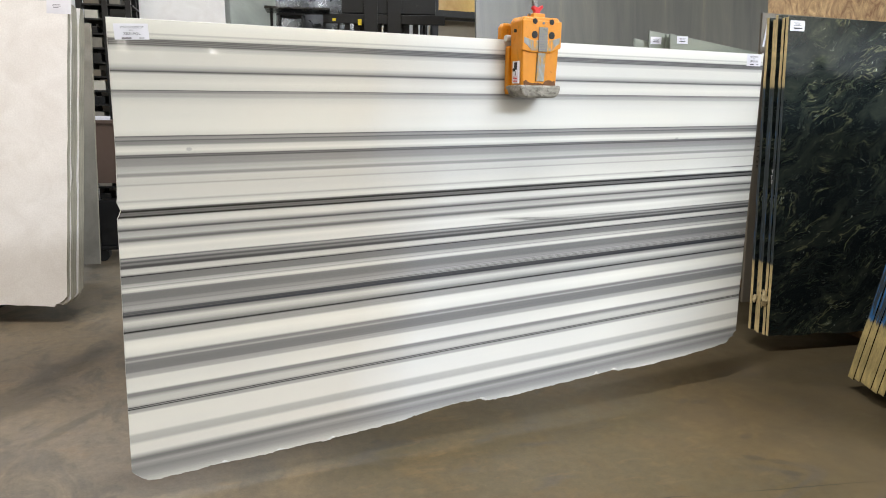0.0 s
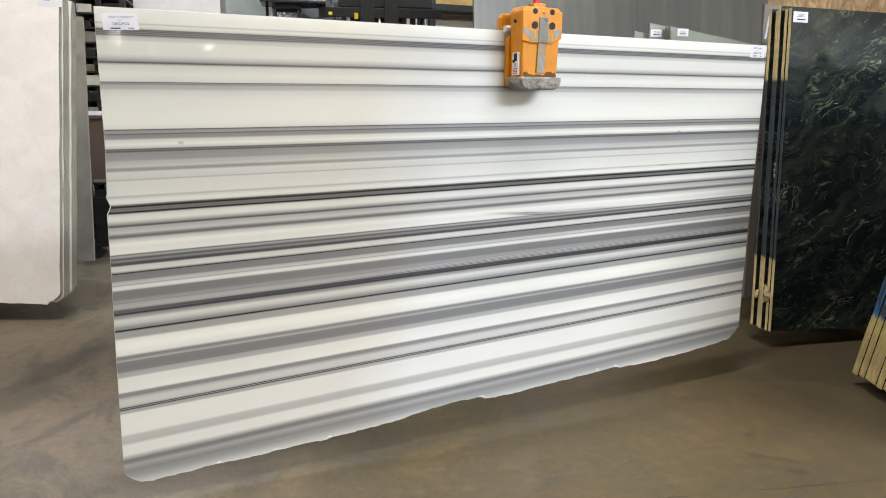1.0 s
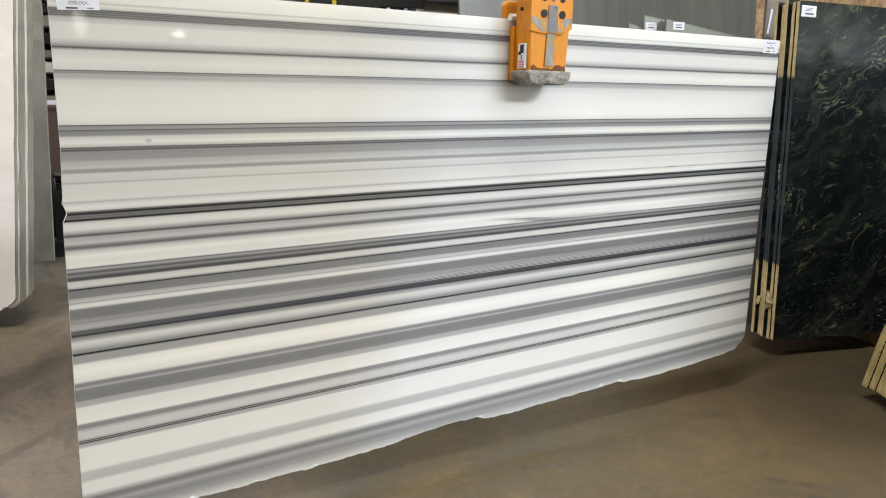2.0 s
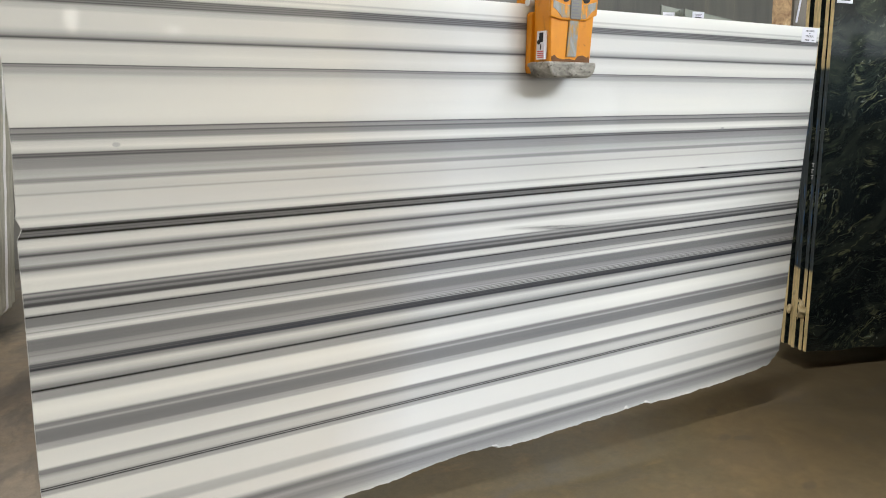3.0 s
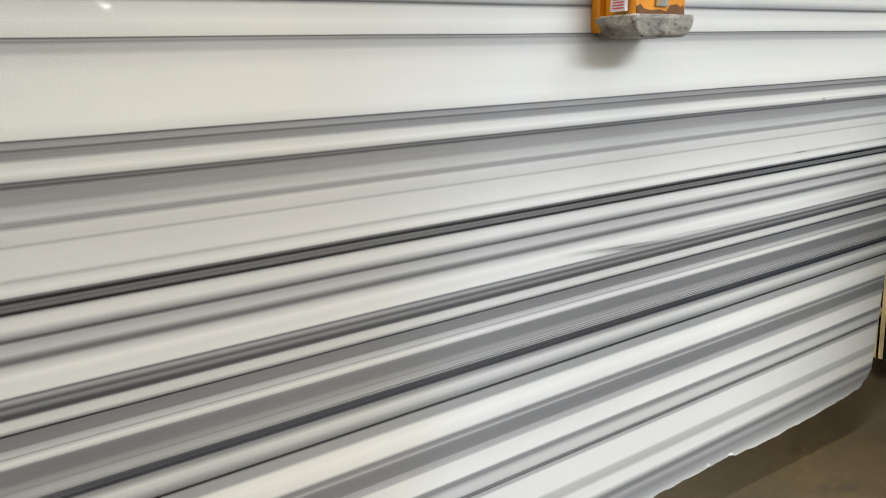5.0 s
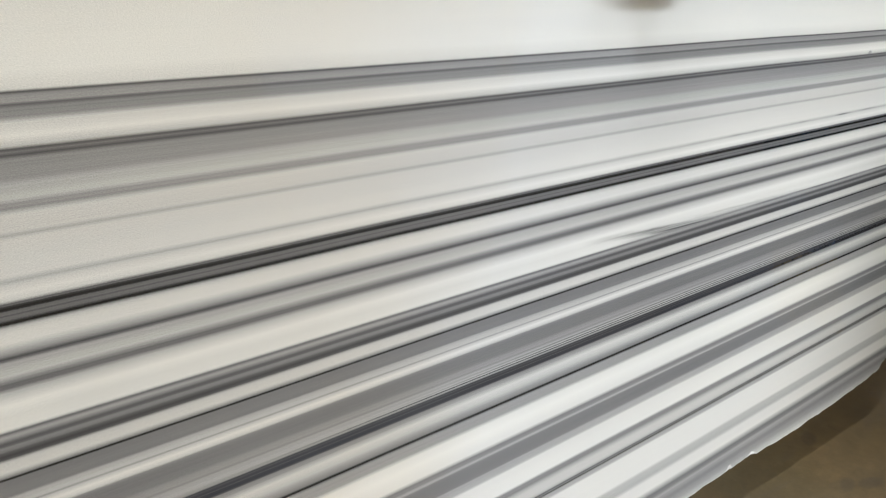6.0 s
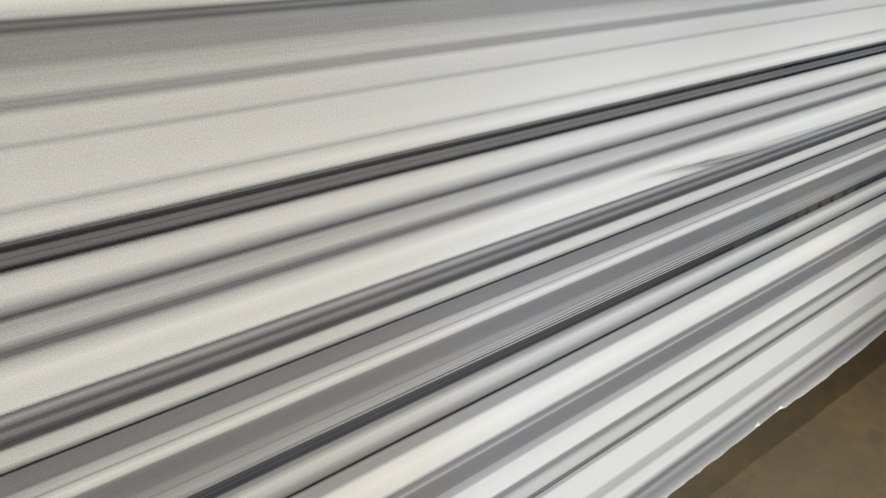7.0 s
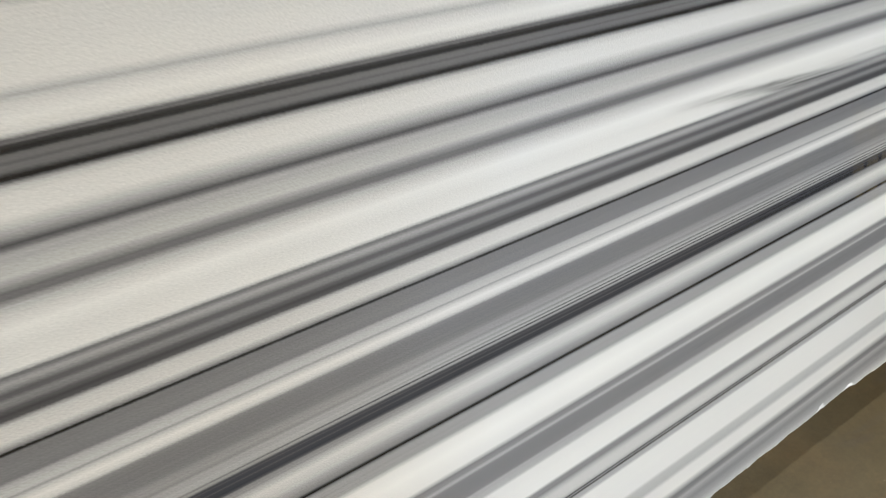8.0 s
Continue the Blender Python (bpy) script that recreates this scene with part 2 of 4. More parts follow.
def concrete_floor():
    n = Nodes("stained_concrete")
    p = n.coords()
    big = n.noise(p, 0.55, 5.0, 0.6, 0.6)
    mid = n.noise(p, 2.6, 6.0, 0.65, 0.4)
    small = n.noise(p, 95.0, 6.0, 0.75)
    c = n.ramp(big, [(0.28, rgb(0.305, 0.275, 0.205)), (0.5, rgb(0.345, 0.30, 0.210)), (0.72, rgb(0.405, 0.332, 0.218))])
    c = n.mix(n.span(mid, 0.5, 0.72, 0.0, 0.55), c, rgb(0.42, 0.345, 0.225))
    c = n.mix(n.span(n.noise(n.scaled(p, 1.0, 2.4, 1), 1.7, 6.0, 0.6, 1.0), 0.56, 0.72, 0.0, 0.6), c, rgb(0.30, 0.28, 0.26))
    c = n.mix(n.span(n.noise(n.scaled(p, 5, 4, 1), 1.3, 3.0), 0.66, 0.74, 0.0, 0.45), c, rgb(0.25, 0.23, 0.21))
    c = n.mix(n.span(n.noise(p, 160.0, 2.0), 0.74, 0.78, 0.0, 0.5), c, rgb(0.68, 0.64, 0.58))
    fx, fy, fz = n.xyz(p)
    # a dusty grey stretch where the floor is less worn, ochre scrapes elsewhere
    dusty = n.span(n.math("ADD", fx, n.math("MULTIPLY", n.math("SUBTRACT", big, 0.5), 1.6)), 0.9, -0.1, 0.0, 0.75)
    c = n.mix(dusty, c, n.ramp(mid, [(0.3, rgb(0.43, 0.387, 0.335)), (0.7, rgb(0.53, 0.482, 0.41))]))
    scrape = n.math("ABSOLUTE", n.math("SUBTRACT", n.noise(n.scaled(p, 0.35, 1.3, 1), 2.2, 4.0, 0.6, 0.1), 0.5))
    c = n.mix(n.math("MULTIPLY", n.span(scrape, 0.03, 0.0), n.span(n.noise(p, 5.0, 5.0, 0.75), 0.46, 0.64, 0.0, 0.24)), c, rgb(0.54, 0.43, 0.29))
    c = n.mix(n.math("MULTIPLY", dusty, n.span(n.noise(n.scaled(p, 1.6, 0.9, 1), 2.4, 6.0, 0.7, 0.6), 0.47, 0.62, 0.0, 0.75)), c, rgb(0.275, 0.26, 0.235))
    c = n.mix(1.0, c, n.ramp(small, [(0.3, (0.84, 0.84, 0.83)), (0.7, (1.13, 1.13, 1.12))]), "MULTIPLY")
    c = n.mix(1.0, c, n.ramp(n.noise(p, 22.0, 5.0, 0.7), [(0.3, (0.82, 0.82, 0.82)), (0.7, (1.16, 1.16, 1.15))]), "MULTIPLY")
    # dark grime, deepened with shade beside the slab bundles put into the colour
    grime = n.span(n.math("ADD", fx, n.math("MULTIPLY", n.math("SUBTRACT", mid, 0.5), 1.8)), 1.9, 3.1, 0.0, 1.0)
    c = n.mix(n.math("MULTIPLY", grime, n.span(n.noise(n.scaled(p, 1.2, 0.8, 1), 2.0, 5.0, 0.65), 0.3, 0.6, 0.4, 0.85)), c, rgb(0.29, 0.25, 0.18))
    # scuffs, footmarks and one crack
    wob = n.math("MULTIPLY", n.math("SUBTRACT", n.noise(p, 14.0, 3.0), 0.5), 0.9)
    for mx, my, r, turn, slim in MARKS:
        ca, sa = math.cos(turn), math.sin(turn)
        ax = n.math("SUBTRACT", fx, mx)
        ay = n.math("SUBTRACT", fy, my)
        gx = n.math("DIVIDE", n.math("ADD", n.math("MULTIPLY", ax, ca), n.math("MULTIPLY", ay, sa)), r)
        gy = n.math("DIVIDE", n.math("SUBTRACT", n.math("MULTIPLY", ay, ca), n.math("MULTIPLY", ax, sa)), r * slim)
        d = n.math("ADD", n.math("ADD", n.math("MULTIPLY", gx, gx), n.math("MULTIPLY", gy, gy)), wob)
        c = n.mix(n.span(d, 1.1, 0.2, 0.0, 0.45), c, rgb(0.22, 0.205, 0.175))
    line = n.math("SUBTRACT", fy, n.math("ADD", CRACK[0], n.math("MULTIPLY", fx, CRACK[1])))
    line = n.math("ADD", line, n.math("MULTIPLY", n.math("SUBTRACT", n.noise(p, 5.0, 4.0), 0.5), 0.03))
    c = n.mix(n.math("MULTIPLY", n.span(n.math("ABSOLUTE", line), 0.005, 0.001, 0.0, 0.75), n.span(n.noise(p, 3.0, 3.0), 0.38, 0.55)), c, rgb(0.14, 0.12, 0.10))
    n.bump(n.math("ADD", small, n.math("MULTIPLY", mid, 0.4)), 0.2, 0.003)
    rough = n.span(mid, 0.3, 0.7, 0.38, 0.55)
    return n.finish(c, rough, spec=0.45)


def green_marble():
    n = Nodes("dark_green_marble")
    p = n.coords()
    q = n.node("ShaderNodeMix")
    q.data_type = "VECTOR"
    q.inputs[0].default_value = 0.30
    n.link(p, q.inputs[4])
    nz = n.node("ShaderNodeTexNoise")
    nz.inputs["Scale"].default_value, nz.inputs["Detail"].default_value = 2.2, 5.0
    n.link(p, nz.inputs["Vector"])
    n.link(nz.outputs["Color"], q.inputs[5])
    pw = q.outputs[1]
    turn = n.node("ShaderNodeMapping")
    n.link(pw, turn.inputs[0])
    turn.inputs["Rotation"].default_value = (0, radians(28), 0)
    pt = turn.outputs[0]
    cloud = n.noise(n.scaled(pt, 1, 1, 2.6), 3.0, 8.0, 0.68, 1.4)
    c = n.ramp(cloud, [(0.28, rgb(0.062, 0.080, 0.090)), (0.43, rgb(0.098, 0.122, 0.126)), (0.54, rgb(0.145, 0.168, 0.158)), (0.66, rgb(0.205, 0.228, 0.20)), (0.79, rgb(0.33, 0.35, 0.28))])
    for scale, width, lo, amount, shade in ((2.4, 0.016, 0.46, 0.75, (0.46, 0.47, 0.35)), (3.3, 0.022, 0.52, 0.4, (0.38, 0.42, 0.32)), (4.6, 0.020, 0.52, 0.4, (0.36, 0.40, 0.30)), (7.0, 0.022, 0.54, 0.3, (0.36, 0.41, 0.34)), (8.5, 0.018, 0.56, 0.5, (0.58, 0.61, 0.54))):
        vein = n.noise(n.scaled(pt, 1.0, 1, 3.2), scale, 4.0, 0.55, 1.6)
        ridge = n.math("ABSOLUTE", n.math("SUBTRACT", vein, 0.5))
        mask = n.math("MULTIPLY", n.span(ridge, width, 0.0), n.span(n.noise(p, scale * 1.7, 3.0), lo, lo + 0.14))
        c = n.mix(n.math("MULTIPLY", mask, amount), c, rgb(*shade))
    flake = n.math("MULTIPLY", n.span(n.noise(n.scaled(pt, 1, 1, 2.2), 30.0, 2.0, 0.5, 1.5), 0.68, 0.74), n.span(n.noise(p, 4.0, 2.0), 0.47, 0.62))
    c = n.mix(n.math("MULTIPLY", flake, 0.75), c, rgb(0.78, 0.82, 0.74))
    return n.finish(c, 0.12, spec=0.55)


def bundle_edge(name, mid_rgb, tan_rgb, low, high, blue=0.35):
    """Sawn slab ends: resin-coated cloth at the head and foot, dark stone with blue smears between."""
    n = Nodes(name)
    p = n.coords()
    x, y, z = n.xyz(p)
    jag = n.math("MULTIPLY", n.math("SUBTRACT", n.noise(n.scaled(p, 30, 30, 3), 1.0, 3.0), 0.5), 0.16)
    zj = n.math("ADD", z, jag)
    clothy = n.math("ADD", n.span(zj, low + 0.012, low - 0.012), n.span(zj, high - 0.012, high + 0.012), clamp=True)
    streaky = n.noise(n.scaled(p, 160, 160, 7), 1.0, 5.0, 0.7)
    dark = n.ramp(streaky, [(0.3, rgb(*[k * 0.55 for k in mid_rgb])), (0.55, rgb(*mid_rgb)), (0.75, rgb(*[min(1, k * 2.1) for k in mid_rgb]))])
    own = n.math("MULTIPLY", n.node("ShaderNodeObjectInfo").outputs["Random"], 23.0)
    smear = n.noise(n.vec(n.math("MULTIPLY", x, 9.0), n.math("MULTIPLY", y, 60.0), n.math("ADD", n.math("MULTIPLY", z, 6.0), own)), 1.0, 4.0, 0.6)
    dark = n.mix(n.span(smear, 0.60 - 0.12 * blue, 0.68 - 0.12 * blue, 0.0, blue), dark, rgb(0.16, 0.46, 0.72))
    tan = n.ramp(n.noise(n.scaled(p, 40, 40, 12), 1.0, 5.0, 0.65), [(0.3, rgb(*[k * 0.72 for k in tan_rgb])), (0.6, rgb(*tan_rgb)), (0.8, rgb(*[min(1, k * 1.15) for k in tan_rgb]))])
    n.bump(streaky, 0.4, 0.003)
    return n.finish(n.mix(clothy, dark, tan), 0.5)


def stone(name, a, b, scale=2.0, rough=0.3, stretch=(1, 1, 1), distort=0.8, c3=None, spec=0.5):
    n = Nodes(name)
    p = n.scaled(n.coords(), *stretch)
    f = n.noise(p, scale, 6.0, 0.6, distort)
    stops = [(0.32, rgb(*a)), (0.66, rgb(*b))]
    if c3:
        stops.append((0.8, rgb(*c3)))
    c = n.ramp(f, stops)
    g = n.noise(n.coords(), 90.0, 3.0)
    c = n.mix(1.0, c, n.ramp(g, [(0.3, (0.94, 0.94, 0.94)), (0.7, (1.04, 1.04, 1.04))]), "MULTIPLY")
    return n.finish(c, rough, spec=spec)


def paint(name, color, rough, wear=None, metal=0.0, amount=0.5, scale=30.0):
    n = Nodes(name)
    p = n.coords()
    f = n.noise(p, scale, 5.0, 0.65)
    c = n.mix(n.span(n.noise(p, scale * 0.25, 3.0), 0.35, 0.7, 0.0, 0.35), rgb(*color), rgb(*[k * 0.82 for k in color]))
    if wear:
        c = n.mix(n.span(f, 0.62, 0.70, 0.0, amount), c, rgb(*wear))
    n.bump(f, 0.08, 0.002)
    return n.finish(c, n.span(f, 0.3, 0.7, rough * 0.8, min(1, rough * 1.25)), metal)


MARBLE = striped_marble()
BROKEN = broken_stone()
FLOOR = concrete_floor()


def glow(name, color, strength):
    n = Nodes(name)
    n.bsdf.inputs["Emission Color"].default_value = (*color, 1)
    n.bsdf.inputs["Emission Strength"].default_value = strength
    return n.finish((0.9, 0.9, 0.9, 1), 0.4)


LAMP_GLOW = glow("lamp_glow", (1.0, 0.97, 0.92), 22.0)
LAMP_DIM = glow("lamp_glow_dim", (1.0, 0.95, 0.85), 7.0)
GREEN = green_marble()
GREEN_EDGE = bundle_edge("green_slab_edge", (0.21, 0.24, 0.25), (0.88, 0.79, 0.58), 0.43, 1.51, 0.3)
FRONT_EDGE = bundle_edge("front_slab_edge", (0.20, 0.23, 0.26), (0.76, 0.68, 0.46), 0.35, 9.0, 0.72)
RESIN = stone("cured_resin", (0.62, 0.54, 0.38), (0.86, 0.80, 0.64), 30.0, 0.5)
WHITE_STONE = stone("white_stone", (0.85, 0.835, 0.82), (0.895, 0.885, 0.875), 5.0, 0.35)
WHITE_EDGE = stone("white_slab_edge", (0.60, 0.585, 0.53), (0.76, 0.74, 0.67), 8.0, 0.5, (6, 6, 0.6))
GREY_STONE = stone("grey_stone", (0.47, 0.455, 0.42), (0.56, 0.545, 0.51), 3.0, 0.4)
SAGE_STONE = stone("sage_stone", (0.44, 0.47, 0.43), (0.53, 0.55, 0.50), 1.6, 0.25, (1, 1, 3))
SAGE_EDGE = stone("sage_edge", (0.38, 0.40, 0.37), (0.52, 0.53, 0.48), 20.0, 0.5)
DARK_STONE = stone("charcoal_stone", (0.36, 0.36, 0.345), (0.43, 0.425, 0.395), 1.5, 0.3, (2.6, 1, 0.22), 1.6, (0.53, 0.51, 0.42))
SILVER_STONE = stone("brown_grey_stone", (0.40, 0.37, 0.325), (0.50, 0.465, 0.41), 2.0, 0.35, (3, 3, 0.4))
TAN_STONE = stone("tan_figured_stone", (0.50, 0.36, 0.26), (0.82, 0.70, 0.53), 3.6, 0.3, (1.5, 1, 0.9), 3.4, (0.92, 0.85, 0.70))
GOLD_STONE = stone("gold_stone", (0.72, 0.54, 0.20), (0.85, 0.70, 0.36), 3.0, 0.3)
BLACK_STONE = stone("black_stone", (0.09, 0.095, 0.10), (0.15, 0.155, 0.16), 2.0, 0.25, (1, 1, 1), 1.5, (0.6, 0.6, 0.6))


def veined_black():
    n = Nodes("black_veined_stone")
    p = n.coords()
    c = n.ramp(n.noise(p, 6.0, 5.0), [(0.3, rgb(0.09, 0.095, 0.10)), (0.7, rgb(0.17, 0.17, 0.175))])
    for scale, width in ((2.6, 0.006), (5.5, 0.008)):
        ridge = n.math("ABSOLUTE", n.math("SUBTRACT", n.noise(n.scaled(p, 1.0, 1, 1.6), scale, 4.0, 0.6, 1.2), 0.5))
        c = n.mix(n.math("MULTIPLY", n.span(ridge, width, 0.0), n.span(n.noise(p, 3.0, 2.0), 0.42, 0.6, 0.0, 0.8)), c, rgb(0.75, 0.75, 0.74))
    return n.finish(c, 0.2)


VEINED = veined_black()
WALL = stone("painted_wall", (0.78, 0.785, 0.79), (0.84, 0.845, 0.85), 0.7, 0.7)
WALL_WARM = stone("cream_wall", (0.74, 0.70, 0.62), (0.80, 0.76, 0.68), 0.7, 0.7)
CEILING = stone("ceiling_sheet", (0.70, 0.71, 0.72), (0.76, 0.77, 0.78), 0.5, 0.7)
PILLAR = stone("concrete_pillar", (0.55, 0.57, 0.54), (0.64, 0.655, 0.625), 1.4, 0.7)
ORANGE_DARK = paint("orange_paint_side", (0.84, 0.54, 0.06), 0.4, (0.45, 0.30, 0.14), 0.0, 0.35, 30.0)


def scuffed_pad():
    """Grey cast bar with dark smears and pale rubbed scratches."""
    n = Nodes("scuffed_grey_pad")
    p = n.coords()
    c = n.ramp(n.noise(n.scaled(p, 14, 14, 30), 1.0, 5.0, 0.65, 0.8), [(0.3, rgb(0.30, 0.28, 0.25)), (0.46, rgb(0.50, 0.485, 0.45)), (0.62, rgb(0.60, 0.585, 0.55)), (0.78, rgb(0.80, 0.78, 0.74))])
    c = n.mix(n.span(n.noise(p, 42.0, 4.0, 0.6), 0.56, 0.66, 0.0, 0.75), c, rgb(0.24, 0.22, 0.19))
    n.bump(n.noise(p, 90.0, 4.0), 0.25, 0.003)
    return n.finish(c, 0.5, 0.25)


def scuffed_orange():
    """Orange enamel, grimy in patches and rubbed brown."""
    n = Nodes("scuffed_orange_paint")
    p = n.coords()
    f = n.noise(p, 34.0, 5.0, 0.65)
    c = n.mix(n.span(n.noise(p, 9.0, 4.0), 0.35, 0.7, 0.0, 0.5), rgb(0.86, 0.56, 0.06), rgb(0.78, 0.48, 0.06))
    c = n.mix(n.span(n.noise(n.scaled(p, 18, 18, 10), 1.0, 5.0, 0.7), 0.55, 0.72, 0.0, 0.5), c, rgb(0.60, 0.36, 0.10))
    c = n.mix(n.span(f, 0.64, 0.70, 0.0, 0.6), c, rgb(0.40, 0.27, 0.12))
    c = n.mix(n.span(n.noise(p, 120.0, 2.0), 0.70, 0.74, 0.0, 0.5), c, rgb(0.80, 0.72, 0.58))
    n.bump(f, 0.1, 0.002)
    return n.finish(c, n.span(f, 0.3, 0.7, 0.3, 0.48))


PAD = scuffed_pad()
ORANGE = scuffed_orange()
GRIME = paint("rusty_grime", (0.42, 0.26, 0.10), 0.7, (0.22, 0.14, 0.08), 0.0, 0.8, 60.0)


def smeared():
    """Orange paint rubbed through to grey steel in streaks."""
    n = Nodes("rubbed_paint")
    p = n.coords()
    f = n.noise(n.scaled(p, 24, 24, 9), 1.0, 6.0, 0.7, 0.6)
    c = n.ramp(f, [(0.36, rgb(0.90, 0.56, 0.08)), (0.46, rgb(0.66, 0.52, 0.28)), (0.54, rgb(0.52, 0.53, 0.52)), (0.7, rgb(0.62, 0.63, 0.62)), (0.78, rgb(0.38, 0.36, 0.32))])
    return n.finish(c, 0.45, 0.15)


SMEARED = smeared()
BLACK_STEEL = paint("black_steel", (0.06, 0.062, 0.068), 0.42, (0.26, 0.25, 0.24), 0.1, 0.3, 12.0)
BLACK_BOLT = paint("black_bolt", (0.07, 0.07, 0.07), 0.5, (0.30, 0.28, 0.25), 0.1, 0.35, 120.0)
CHROME = paint("chrome_rod", (0.80, 0.81, 0.82), 0.15, None, 1.0)
RED = paint("red_paint", (0.82, 0.10, 0.13), 0.4, (0.5, 0.1, 0.1), 0.0, 0.4, 80.0)
STEEL_LOOP = paint("grey_steel", (0.50, 0.49, 0.47), 0.35, None, 0.8)
PAPER = paint("label_paper", (0.86, 0.86, 0.89), 0.45)
INK = paint("black_ink", (0.06, 0.06, 0.07), 0.6)
GREY_INK = paint("grey_ink", (0.42, 0.42, 0.45), 0.6)
RED_INK = paint("red_ink", (0.80, 0.25, 0.22), 0.6)
CHALK = paint("white_chalk", (0.85, 0.86, 0.86), 0.8)
BROWN_BOARD = paint("brown_board", (0.36, 0.29, 0.25), 0.55, (0.28, 0.22, 0.19), 0.0, 0.4, 6.0)
CARTON = paint("pale_carton", (0.80, 0.79, 0.74), 0.6)
TIMBER = stone("rough_timber", (0.40, 0.30, 0.19), (0.56, 0.44, 0.29), 3.0, 0.7, (1, 8, 8))
YELLOW = paint("yellow_marker", (0.90, 0.78, 0.15), 0.5)


# ------------------------------------------------------------------ mesh helpers
def part(name, bm, material, parent=None, label="", smooth=False):
    me = bpy.data.meshes.new(name)
    bmesh.ops.recalc_face_normals(bm, faces=bm.faces)
    bm.to_mesh(me)
    bm.free()
    for m in (material if isinstance(material, (list, tuple)) else [material]):
        me.materials.append(m)
    if smooth:
        for poly in me.polygons:
            poly.use_smooth = True
    ob = new(name, me)
    if parent is not None:
        ob.parent = parent
    if label:
        tagged(ob, label)
    return ob


def thing(name, m, label, category, group="", kind=""):
    ob = new(name)
    ob.empty_display_size = 0.1
    ob.matrix_world = m
    return tagged(ob, label, category, group, kind)


def box(x0, y0, z0, x1, y1, z1, bevel=0.0, segs=2, bm=None):
    b = bmesh.new()
    bmesh.ops.create_cube(b, size=1, matrix=Matrix.Translation(((x0 + x1) / 2, (y0 + y1) / 2, (z0 + z1) / 2)) @ Matrix.Diagonal((x1 - x0, y1 - y0, z1 - z0, 1)))
    if bevel:
        bmesh.ops.bevel(b, geom=b.edges[:], offset=bevel, segments=segs, profile=0.6, affect="EDGES")
    return b if bm is None else join(bm, b)


def join(a, b):
    me = bpy.data.meshes.new("tmp")
    b.to_mesh(me)
    b.free()
    a.from_mesh(me)
    bpy.data.meshes.remove(me)
    return a


def prism(outline, y0, y1, bevel=0.0, segs=2):
    """An outline in x and z, pulled from y0 to y1."""
    b = bmesh.new()
    f = b.faces.new([b.verts.new((x, y0, z)) for x, z in outline])
    res = bmesh.ops.extrude_face_region(b, geom=[f])
    bmesh.ops.translate(b, verts=[v for v in res["geom"] if isinstance(v, bmesh.types.BMVert)], vec=(0, y1 - y0, 0))
    bmesh.ops.recalc_face_normals(b, faces=b.faces)
    if bevel:
        bmesh.ops.bevel(b, geom=b.edges[:], offset=bevel, segments=segs, profile=0.6, affect="EDGES")
    return b


def rod(a, b, r, sides=14, r2=None):
    bm = bmesh.new()
    a, b = Vector(a), Vector(b)
    d = b - a
    bmesh.ops.create_cone(bm, cap_ends=True, segments=sides, radius1=r, radius2=r if r2 is None else r2, depth=d.length,
                          matrix=Matrix.Translation((a + b) / 2) @ d.to_track_quat("Z", "Y").to_matrix().to_4x4())
    return bm


def tube(points, r, name, material, parent=None, closed=False):
    cu = bpy.data.curves.new(name, "CURVE")
    cu.dimensions, cu.bevel_depth, cu.bevel_resolution = "3D", r, 3
    s = cu.splines.new("POLY")
    s.points.add(len(points) - 1)
    for q, p in zip(s.points, points):
        q.co = (*p, 1)
    s.use_cyclic_u = closed
    tmp = bpy.data.objects.new("tmp", cu)
    me = bpy.data.meshes.new_from_object(tmp)
    bpy.data.objects.remove(tmp)
    me.materials.clear()
    me.materials.append(material)
    ob = new(name, me)
    ob.parent = parent
    return ob


def writing(text, size, m, material, parent, name="lettering", depth=0.0002):
    cu = bpy.data.curves.new(name, "FONT")
    cu.body, cu.size, cu.extrude = text, size, depth
    cu.align_x, cu.align_y = "CENTER", "CENTER"
    tmp = bpy.data.objects.new("tmp", cu)
    me = bpy.data.meshes.new_from_object(tmp)
    bpy.data.objects.remove(tmp)
    me.materials.clear()
    me.materials.append(material)
    ob = new(name, me)
    ob.parent = parent
    ob.matrix_local = m
    return ob


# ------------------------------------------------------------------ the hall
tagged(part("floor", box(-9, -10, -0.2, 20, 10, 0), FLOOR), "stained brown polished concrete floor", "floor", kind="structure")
tagged(part("wall_back", box(-9.2, 10, -0.2, 20.2, 10.2, CEILING_HEIGHT), WALL), "plain painted grey-white hall wall", "wall", kind="structure")
# the door opening and the yard beyond are added to hold the cool fill
wall = box(-9.2, -10.2, -0.2, 4.5, -10, CEILING_HEIGHT)
box(18.6, -10.2, -0.2, 20.2, -10, CEILING_HEIGHT, bm=wall)
box(4.5, -10.2, 4.4, 18.6, -10, CEILING_HEIGHT, bm=wall)
box(9.56, -10.2, -0.2, 9.74, -10, 4.4, bm=wall)
tagged(part("wall_front", wall, WALL_WARM), "plain cream painted hall wall with an added door opening, out of view", "wall", kind="structure")
tagged(part("backdrop", box(-20, -16.2, -0.2, 30, -16, 9), WALL), "added pale backdrop outside the unseen door opening", "backdrop", kind="structure")
tagged(part("ground", box(-20, -16, -0.25, 30, -10.2, -0.02), FLOOR), "added ground outside the unseen door opening", "ground", kind="structure")
